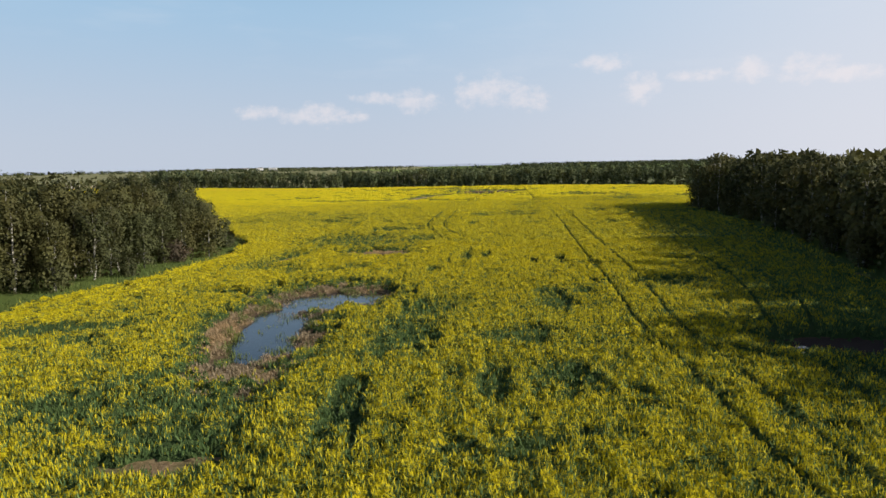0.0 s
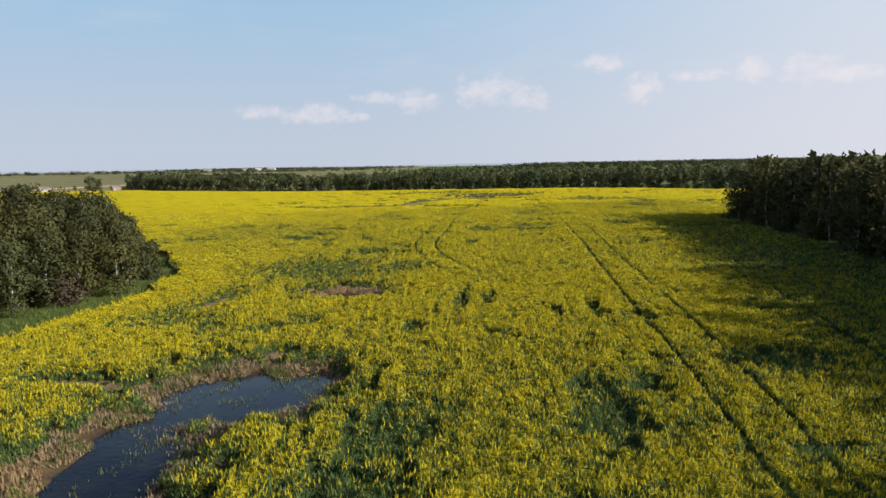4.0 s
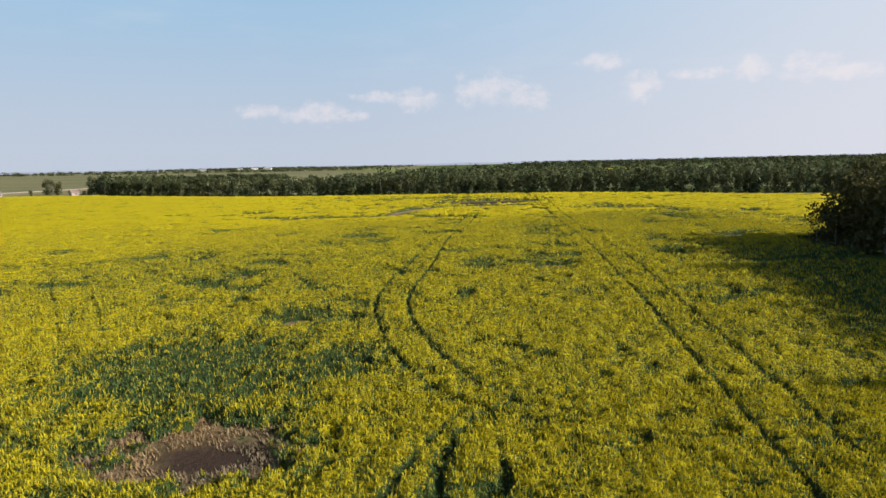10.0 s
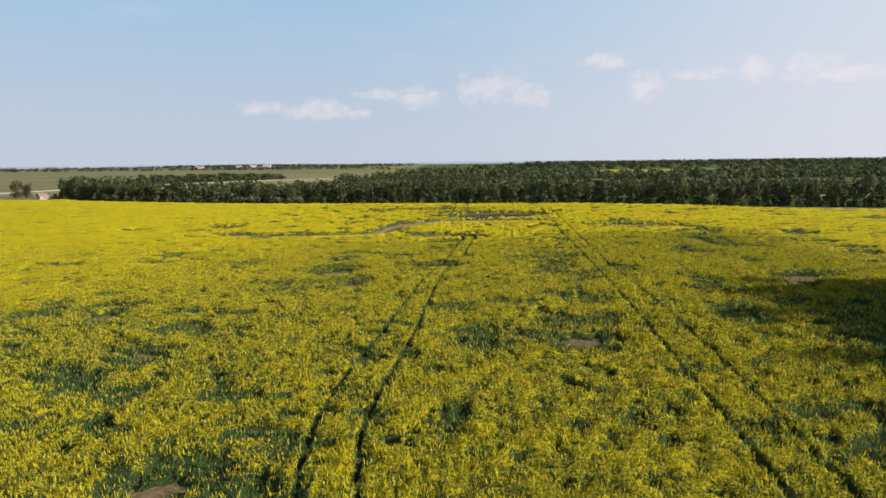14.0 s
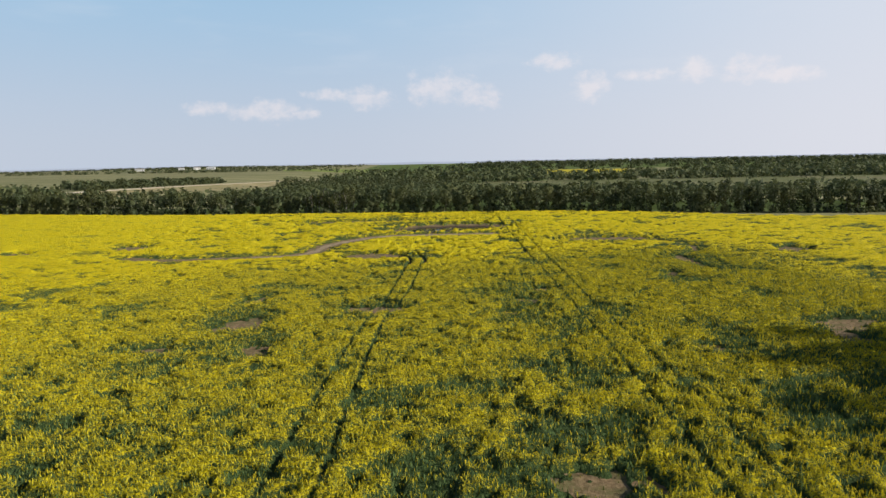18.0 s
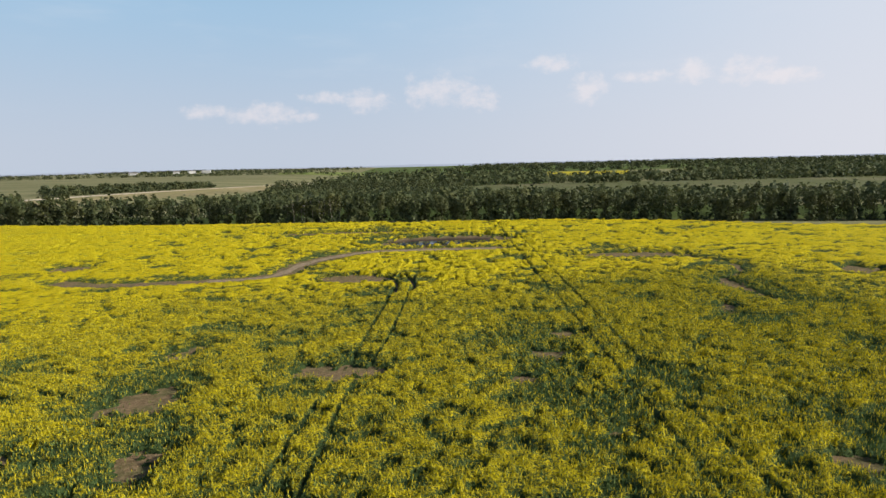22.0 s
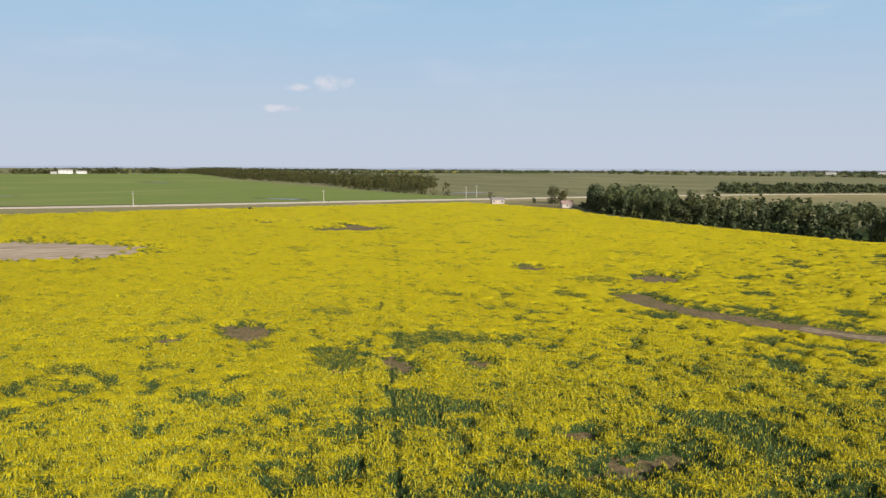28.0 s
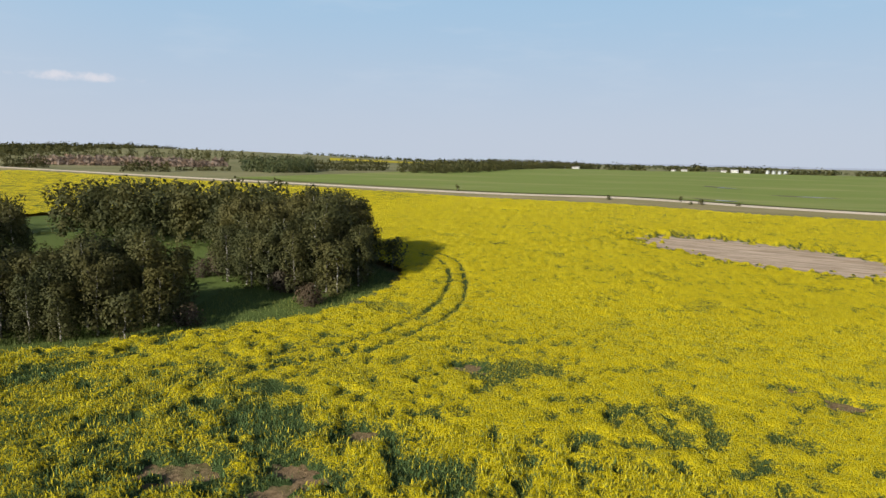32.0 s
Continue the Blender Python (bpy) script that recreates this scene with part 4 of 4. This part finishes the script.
massed("woodland", scatter([(-104, 30), (-82, 28), (-88, 50), (-106, 52)], 4.4, 4), K_GROVE, 12, "inner aspens of the west grove", M_LEAF, 0.7, 0.85)
massed("woodland", scatter([(-122, 55), (-103, 64), (-107, 100), (-112, 114), (-124, 104)], 3.4, 3), K_GROVE, 16, "western clump of aspens in the grove", M_LEAF, 0.88, 1.06)
massed("woodland", scatter([(-138, 45), (-122, 52), (-125, 106), (-134, 108)], 4.8, 22), K_BELT, 13, "inner aspens of the west grove", M_LEAF, 0.85, 1.02)
massed("woodland", scatter([(47, -20), (95, -20), (104, 175), (73, 175), (71, 150), (64, 100), (55, 44), (46, 44)], 3.6, 6), K_BELT, 14, "inner aspens of the east stand", M_LEAF, 1.0, 1.2)
massed("woodland", scatter([(-138, 400), (-50, 391), (10, 378), (62, 370), (105, 352), (172, 333), (420, 300), (420, 360), (180, 395), (90, 440), (60, 640), (-85, 660), (-66, 430), (-138, 424)], 4.8, 7, 12000), K_WOOD, 1, "broad aspen wood behind the canola field", M_WOOD, 0.62, 0.85)
massed("woodland", scatter([(-182, 442), (-150, 406), (-136, 400), (-136, 424), (-146, 440), (-176, 452)], 4.4, 41), K_WOOD, 27, "western tip of the aspen wood", M_WOOD, 0.66, 0.9)
massed("woodland", scatter([(-85, 660), (60, 640), (75, 720), (40, 840), (-105, 850)], 7.0, 8, 5000), K_BELT, 2, "aspen wood stretching away behind the field", M_WOOD, 0.7, 1.0)
gap_field = lambda p, q: 0.2 < p / q < 0.4 and 1080 < q < 1650
FAR_EAST = [s for s in scatter([(-90, 900), (60, 880), (250, 860), (680, 840), (1050, 1350), (-60, 1300)], 19, 9, 6000) if not gap_field(*s)]
massed("woodland", FAR_EAST, K_FAR, 3, "far woods on the horizon", M_WOOD, 0.8, 1.1)
FAR_EAST = [s for s in scatter([(-60, 1300), (1050, 1350), (2500, 3000), (2000, 3800), (500, 3800), (250, 2400)], 46, 19, 6000) if not gap_field(*s)]
massed("woodland", FAR_EAST, K_FAR, 17, "far woods on the horizon", M_WOOD, 1.0, 1.4)
massed("woodland", scatter([(-330, 452), (-282, 446), (-350, 447), (-526, 492), (-692, 490), (-1250, 640), (-1250, 700), (-700, 560), (-520, 590), (-440, 560)], 4.8, 10, 12000), K_BELT, 4, "belt of trees along the far side of the green field", M_LEAF, 0.55, 1.0)
massed("woodland", scatter([(-600, -98), (-622, -60), (-700, -50), (-916, -62), (-1500, -60), (-1500, -120), (-900, -130), (-660, -125)], 6.5, 11, 6000), K_BELT, 5, "belt of trees along the edge of the green field", M_LEAF, 0.8, 1.2)
massed("woodland", scatter([(-524, -219), (-513, -172), (-560, -165), (-606, -205), (-560, -242)], 5.0, 12, 3000), K_BELT, 6, "olive aspen clump across the road", M_WOOD, 0.95, 1.3)
massed("woodland", scatter([(-598, -188), (-665, -140), (-685, -160), (-620, -215)], 5.0, 23, 3000), K_BELT, 21, "dark tree belt behind the clump", M_LEAF, 0.8, 1.1)
massed("woodland", scatter([(-439, -276), (-462, -246), (-476, -262), (-455, -290)], 4.0, 24, 3000), K_BELT, 22, "dark bushy trees in the pasture", M_LEAF, 0.5, 0.95)
massed("woodland", scatter([(-437, -418), (-455, -388), (-470, -400), (-452, -436)], 4.0, 25, 3000), K_BELT, 23, "dark bushy trees in the pasture", M_LEAF, 0.7, 1.0)
massed("woodland", scatter([(-489, -263), (-530, -235), (-535, -243), (-494, -271)], 5.0, 26, 3000), K_LOW, 24, "low dark bushes in the pasture", M_LEAF, 0.6, 1.1)
massed("woodland", scatter([(-640, -560), (-560, -600), (-760, -980), (-1100, -760), (-900, -420), (-720, -300), (-690, -330)], 24, 27, 3000), K_BELT, 25, "dark aspens and bushes beyond the pasture", M_LEAF, 0.8, 1.3)
massed("woodland", scatter([(-2400, -1700), (-700, -800), (-500, -1000), (-900, -2000)], 26, 13, 6000), K_FAR, 7, "woods on the far ridge", M_LEAF, 0.8, 1.2)
massed("woodland", scatter([(-222, 640), (-200, 690), (-165, 860), (-200, 880), (-262, 700)], 5, 14, 2000), K_LOW, 8, "low scrub beside the far end of the road", M_WOOD, 0.9, 1.6)
massed("woodland", scatter([(-640, -330), (-585, -330), (-520, -470), (-540, -530), (-640, -520)], 6, 15, 2000), K_LOW, 9, "pale leafless scrub across the road", M_PALE, 1.2, 2.4)
# tree rows between the far fields to the west and north-west
rowed = []
for i in range(62):
    a, d = radians(dice.uniform(2, 118)), dice.uniform(1500, 4300)
    x0, y0 = -d * math.sin(a), 180 + d * math.cos(a)
    th, n = a + dice.uniform(-0.25, 0.25), int(dice.uniform(5, 26))
    if x0 > -320 and d < 1400:
        continue
    rowed += [(x0 + j * 15 * math.cos(th) + dice.uniform(-6, 6), y0 + j * 15 * math.sin(th) + dice.uniform(-10, 10)) for j in range(-n, n)]
massed("woodland", rowed, K_FAR, 16, "tree rows between far fields", M_WOOD, 0.45, 0.85)

massed("woodland", [(-1510 - 12 * math.sin(k * 0.7), -160 + 9.0 * k + dice.uniform(-4, 4)) for k in range(100) if k % 13 < 9], K_FAR, 26, "dark tree row on the far side of the green field", M_LEAF, 0.8, 1.4)

# ---- far land: meadow in the wood, pale and yellow fields, farms ----
tagged(sheet("meadow", [(95, 450), (900, 420), (950, 830), (60, 905)], 20, 8, 0.3, M_MEADOW), "pale marsh meadow between two woods", "meadow", kind="structure")
for a0, a1, d0, d1, mat, what in (
    (-20, -12.5, 1080, 1480, M_FAR_YELLOW, "far yellow canola field"), (2, 9, 1500, 1900, M_GREEN, "far green grain field"), (13, 22, 1700, 2200, M_MEADOW, "far pale hay field"), (30, 37, 2000, 2700, M_FAR_YELLOW, "far yellow canola field"),
    (40, 47, 1500, 2100, M_GREEN, "far green grain field"), (48, 54, 2300, 3000, M_FAR_YELLOW, "far yellow canola field"), (58, 66, 2600, 3400, M_MEADOW, "far pale hay field"), (24, 30, 2700, 3600, M_MEADOW, "far pale hay field"),
    (68, 74, 2400, 3000, M_FAR_YELLOW, "far yellow canola field"), (108, 121, 1250, 1500, M_FAR_YELLOW, "far yellow canola field on a rise"),
):
    pts = [(-d * math.sin(radians(a)), 180 + d * math.cos(radians(a))) for a, d in ((a0, d0), (a1, d0), (a1, d1), (a0, d1))]
    tagged(sheet("far_field", pts, 16, 10, 0.6, mat), what, "field", kind="structure")

# glowing ring round the land, 4.6 km off, with haze painted in as its colour
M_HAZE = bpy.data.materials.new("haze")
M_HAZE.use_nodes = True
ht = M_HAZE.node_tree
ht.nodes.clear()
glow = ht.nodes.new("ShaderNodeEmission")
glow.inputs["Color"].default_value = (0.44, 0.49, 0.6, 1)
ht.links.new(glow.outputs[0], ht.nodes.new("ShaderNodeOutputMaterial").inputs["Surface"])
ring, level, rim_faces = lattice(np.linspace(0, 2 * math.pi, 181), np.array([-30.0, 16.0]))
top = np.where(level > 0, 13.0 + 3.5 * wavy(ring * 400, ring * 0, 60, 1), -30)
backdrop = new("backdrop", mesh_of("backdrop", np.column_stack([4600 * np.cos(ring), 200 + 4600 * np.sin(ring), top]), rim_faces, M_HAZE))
tagged(backdrop, "glowing blue-grey backdrop strip painted as haze over distant land", "backdrop", kind="structure")


# ---- pond margins: beaten-down reed litter, sedge, and stubble on the bare soil ----
def blades(name, zone, n, tall, wide, mat, seed, label, keep):
    r = np.random.RandomState(seed)
    x, y = r.uniform(zone[0], zone[2], n), r.uniform(zone[1], zone[3], n)
    ok = keep(x, y)
    x, y = x[ok], y[ok]
    n = len(x)
    a, lean, t = r.uniform(0, 6.28, n), r.uniform(0.1, 1.2, n), tall * r.uniform(0.5, 1.3, n)
    z = soil(x, y) - 0.02
    w = wide * r.uniform(0.6, 1.3, n)
    px, py = np.cos(a + 1.57) * w, np.sin(a + 1.57) * w
    tip = np.column_stack([x + np.cos(a) * t * np.sin(lean), y + np.sin(a) * t * np.sin(lean), z + t * np.cos(lean)])
    v = np.stack([np.column_stack([x - px, y - py, z]), np.column_stack([x + px, y + py, z]), tip], 1).reshape(-1, 3)
    return tagged(new(name, mesh_of(name, v, np.arange(3 * n).reshape(n, 3), mat)), label, "plants", kind="stuff")


def ring_of(ovals, lo, hi, k=4):
    return lambda x, y: (lambda d: (d > lo) & (d < hi) & (wavy(x, y, 2.2, k) > -0.35))(np.min([oval(x, y, p) for p in ovals], axis=0))


def on_bare(x, y):
    h, b, bare, rut = crop_state(x, y)
    return field_mask(x, y) & (bare > 0.6) & (wavy(x, y, 3, 1) > -0.2)


blades("reed_litter", (-24, 35, 0, 80), 130000, 0.32, 0.045, M_REED, 31, "brown beaten-down reed litter round the pond", ring_of([(-14.2, 53.2, 16, 5.6, 96), (-11, 67.8, 7.6, 8.2, 0)], 0.5, 1.02))
blades("sedge", (-24, 44, 0, 80), 60000, 0.45, 0.04, M_SEDGE, 32, "green sedge growing in the shallow pond", lambda x, y: ring_of(PONDS[:2], 0.15, 1.3)(x, y) & (wavy(x, y, 4, 2) > 0.12))
blades("reed_litter", (-18, 90, 2, 107), 24000, 0.3, 0.05, M_REED, 33, "brown reed litter in a drying hollow", ring_of([(-9, 98.5, 6.4, 4.6, 0)], 0.35, 1.05))
blades("stubble", (-80, 140, 45, 235), 120000, 0.16, 0.03, M_REED, 34, "pale stubble on bare spots of the field", on_bare)


def tall_grass(x, y):
    return (inside(x, y, GROVE) & ~inside(x, y, [(-62, 45), (-48, 45), (-41, 84), (-40, 113), (-60, 136), (-110, 120), (-135, 60)]))


blades("grass", (-112, 50, -30, 154), 60000, 0.5, 0.05, M_SEDGE, 35, "tall green grass along the rim of the grove", tall_grass)


# ---- small things along the road and in the fields ----
def box(bm, x0, y0, z0, x1, y1, z1, bevel=0.0):
    made = bmesh.ops.create_cube(bm, size=1.0, matrix=Matrix.Translation(((x0 + x1) / 2, (y0 + y1) / 2, (z0 + z1) / 2)) @ Matrix.Diagonal((x1 - x0, y1 - y0, z1 - z0, 1)))
    if bevel:
        edges = list({e for v in made["verts"] for e in v.link_edges})
        bmesh.ops.bevel(bm, geom=edges, offset=bevel, segments=1, affect="EDGES")


def gable(bm, w, d, z, rise, over, thick):
    """A gable roof of two slabs over a body w by d, ridge along x."""
    for s in (-1, 1):
        a = [(-w / 2 - over, s * (d / 2 + over), z - over * rise / (d / 2)), (w / 2 + over, s * (d / 2 + over), z - over * rise / (d / 2)), (w / 2 + over, 0, z + rise), (-w / 2 - over, 0, z + rise)]
        lo = [bm.verts.new(p) for p in a]
        hi = [bm.verts.new((p[0], p[1], p[2] + thick)) for p in a]
        for f in (lo, hi[::-1], *[[lo[i], lo[(i + 1) % 4], hi[(i + 1) % 4], hi[i]] for i in range(4)]):
            bm.faces.new(f)
    bmesh.ops.recalc_face_normals(bm, faces=bm.faces)


M_WHITEWASH = plain("weathered_white_boards", (0.46, 0.4, 0.36), 0.8, 0.15, 1.5)
M_STEEL = plain("white_steel_sheet", (0.6, 0.6, 0.6), 0.45, 0.05, 0.5)
M_GREYROOF = plain("grey_shingles", (0.3, 0.27, 0.26), 0.9, 0.25, 2.5)
M_PINKROOF = plain("faded_red_roof", (0.36, 0.25, 0.22), 0.85, 0.2, 2.0)
M_PANE = plain("dark_glass", (0.03, 0.035, 0.04), 0.1, 0.2, 2.0)
M_POLE = plain("weathered_pole", (0.5, 0.46, 0.4), 0.85, 0.25, 3.0)
M_BIN = plain("galvanised_steel", (0.62, 0.64, 0.66), 0.4, 0.08, 0.8, 0.6)


def building(name, x, y, turn, w, d, h, rise, wall, roof, label, category, openings=3):
    ob = new(name)
    ob.matrix_basis = pose(x, y, float(land(x, y)) - 0.1, 0, 0, turn)
    bm = bmesh.new()
    box(bm, -w / 2, -d / 2, 0, w / 2, d / 2, h, 0.03)
    for s in (-1, 1):
        v = [bm.verts.new((s * w / 2, -d / 2, h - 0.03)), bm.verts.new((s * w / 2, d / 2, h - 0.03)), bm.verts.new((s * w / 2, 0, h + rise))]
        bm.faces.new(v)
    part("wall", bm, wall, ob)
    bm = bmesh.new()
    gable(bm, w, d, h, rise, 0.35, 0.14)
    part("roof", bm, roof, ob, "grey gable roof")
    bm = bmesh.new()
    box(bm, -0.5, -d / 2 - 0.06, 0.1, 0.5, -d / 2 + 0.04, min(2.1, h - 0.2), 0.02)
    part("door", bm, M_POLE, ob, "bleached wooden door")
    for i in range(openings):
        c = -w / 2 + (i + 0.5) * w / openings
        if abs(c) < 1.0 and openings > 1:
            continue
        bm = bmesh.new()
        box(bm, c - 0.5, -d / 2 - 0.05, h * 0.4, c + 0.5, -d / 2 + 0.04, h * 0.78, 0.02)
        win = part("window", bm, M_WHITEWASH, ob, "white-framed window")
        bm = bmesh.new()
        box(bm, c - 0.4, -d / 2 - 0.08, h * 0.45, c + 0.4, -d / 2 - 0.03, h * 0.73)
        part("pane", bm, M_PANE, win, "dark window pane")
    return tagged(ob, label, category)


building("cabin", -218.5, 409, 55, 5.8, 4.2, 2.2, 0.9, M_WHITEWASH, M_GREYROOF, "small whitewashed cabin with a grey roof beside the gravel road", "cabin")
building("shed", -180.5, 413, 50, 4.4, 3.4, 2.1, 1.0, M_WHITEWASH, M_PINKROOF, "weathered farm shed with a faded red roof near the wood", "shed", 1)
building("shed", -171, 419, 40, 3.6, 2.8, 1.3, 0.3, M_POLE, M_GREYROOF, "low grey lean-to shed beside the wood", "shed", 1)
stand([(-203, 431), (-200.5, 434), (-206, 433), (-202, 437)], [BUSH[0], BUSH[2]], 1.0, 1.25, "round leafy tree beside the farm sheds", "trees by the sheds", "poplar_tree")
stand([(-293, 176), (-286, 180), (-285.5, 184), (-287, 197), (-232, 292), (-337, 64), (-292, 148), (-262, 344), (-209, 424), (-163, 404), (-158, 402), (-250, 437), (-255, 440), (-246, 434)], BUSH, 0.35, 0.6, "small dark bush on the grass beside the road", "roadside bushes", "roadside_bush")


def utility_pole(x, y, h):
    ob = new("utility_pole")
    ob.matrix_basis = pose(x, y, float(land(x, y)), 0, 0, 12)
    for name, radius, cap in (("shaft", 0.16, h),):
        bm = bmesh.new()
        bmesh.ops.create_cone(bm, cap_ends=True, segments=10, radius1=radius, radius2=radius * 0.65, depth=cap, matrix=Matrix.Translation((0, 0, cap / 2)))
        part(name, bm, M_POLE, ob)
    bm = bmesh.new()
    box(bm, -1.1, -0.07, h - 0.7, 1.1, 0.07, h - 0.52, 0.01)
    part("crossarm", bm, M_POLE, ob)
    for i in (-0.95, -0.35, 0.35, 0.95):
        bm = bmesh.new()
        bmesh.ops.create_cone(bm, cap_ends=True, segments=8, radius1=0.06, radius2=0.04, depth=0.2, matrix=Matrix.Translation((i, 0, h - 0.42)))
        part("insulator", bm, M_PANE, ob)
    return tagged(ob, "weathered wooden utility pole beside the gravel road", "pole", "utility poles")


for x, y, h in ((-249, 417, 7.5), (-275, 449, 7.0), (-292, 268, 6.0), (-268, 345, 6.0)):
    utility_pole(x, y, h)


def puddle(x, y, a, b, turn, lift, label):
    """Standing water in a ring of wet mud."""
    for name, grow, dz, mat in (("mud", 1.35, 0.02, M_PATH_WET), ("water", 1.0, 0.03, M_WATER)):
        n = 40
        rim = [1 + 0.16 * math.sin(3 * k * 6.283 / n + x) + 0.1 * math.sin(5 * k * 6.283 / n + y) for k in range(n)]
        c, s = math.cos(radians(turn)), math.sin(radians(turn))
        z = float(land(x, y)) + lift + dz
        pts = [(x, y, z)]
        for k in range(n):
            u, v = a * grow * rim[k] * math.cos(k * 6.283 / n), b * grow * rim[k] * math.sin(k * 6.283 / n)
            pts.append((x + u * c - v * s, y + u * s + v * c, z if name == "water" else float(land(x + u * c - v * s, y + u * s + v * c)) + lift + dz))
        tagged(new(name, mesh_of(name, pts, [(0, 1 + k, 1 + (k + 1) % n) for k in range(n)], mat)), label, name, kind="structure")


for x, y, a, b, turn, lift, label in (
    (-310, 346, 14, 3.2, 20, 0.34, "narrow pool in the green grain field"), (-608, 380, 14, 5, 30, 0.34, "far pool in the green grain field"), (-489, 188, 12, 3.5, 40, 0.34, "drying pool in the green grain field"),
    (-334, 189, 9, 2.0, 60, 0.34, "drying pool in the green grain field"), (-413, 230, 12, 3.0, 80, 0.34, "narrow pool in the green grain field"), (-330, 491, 14, 5, 60, 0.1, "small pond in the pasture beyond the road"),
    (24.4, 46, 1.0, 0.5, 60, -0.02, "bright rain puddle in the shaded mud"),
):
    puddle(x, y, a, b, turn, lift, label)


def farm_at(bearing, dist, items):
    """Farm buildings along a bearing from the end of the flight; items are (sideways, width, depth, height)."""
    a = radians(bearing)
    for side, w, d, h in items:
        x, y = -dist * math.sin(a) - side * math.cos(a), 185 + dist * math.cos(a) - side * math.sin(a)
        building("farm_building", x, y, bearing + dice.uniform(-15, 15), w, d, h, h * 0.35, M_STEEL, M_STEEL if dice.random() < 0.4 else M_GREYROOF, "far white steel farm building among fields", "farm building", 4)


farm_at(77.5, 1480, [(-14, 18, 12, 5), (12, 24, 14, 7), (32, 10, 9, 4)])
farm_at(89.2, 1480, [(-20, 10, 8, 4), (2, 13, 9, 5), (22, 9, 7, 4)])
farm_at(93.2, 1450, [(-8, 11, 8, 4), (12, 8, 7, 3.5)])
farm_at(101.5, 1250, [(-8, 12, 9, 3.5), (14, 9, 7, 3)])
farm_at(15.4, 2300, [(-30, 26, 14, 7), (14, 22, 12, 7), (60, 18, 12, 6)])
farm_at(20.0, 2000, [(0, 22, 12, 6)])
farm_at(57, 1900, [(0, 24, 12, 6), (40, 18, 10, 5)])


def grain_bin(x, y, r, h):
    ob = new("grain_bin")
    ob.matrix_basis = pose(x, y, float(land(x, y)))
    bm = bmesh.new()
    bmesh.ops.create_cone(bm, cap_ends=True, segments=24, radius1=r, radius2=r, depth=h, matrix=Matrix.Translation((0, 0, h / 2)))
    part("barrel", bm, M_BIN, ob)
    bm = bmesh.new()
    bmesh.ops.create_cone(bm, cap_ends=True, segments=24, radius1=r * 1.05, radius2=0.3, depth=r * 0.6, matrix=Matrix.Translation((0, 0, h + r * 0.3)))
    part("roof", bm, M_BIN, ob)
    return tagged(ob, "round galvanised grain bin on a far farm", "grain bin", "grain bins")


for k in range(4):
    grain_bin(-1475 - 9 * k, 262 + 11 * k, 3.4, 5.5)

# bleached dead aspens in the front of the wood
DEAD = [tree_kind(200 + i, h, 1.6, 40, 0.16, 0.4, 12, M_SCRUB, 12) for i, h in enumerate((8.0, 9.0))]
stand([(-26 + 2.1 * i + (i % 3) * 0.5, 375.5 - 0.35 * i - (i % 2) * 1.4) for i in range(9)], DEAD, 0.8, 1.05, "bleached dead aspen at the front of the wood", "dead aspens", "dead_aspen")


def sparse_weeds(x, y):
    h, b, bare, rut = crop_state(x, y)
    return field_mask(x, y) & (bare > 0.5) & (wavy(x, y, 2.2, 2) > 0.1)


blades("weeds", (-80, 85, 75, 345), 60000, 0.26, 0.07, M_SEDGE, 36, "sparse green weeds on bare spots of the field", sparse_weeds)
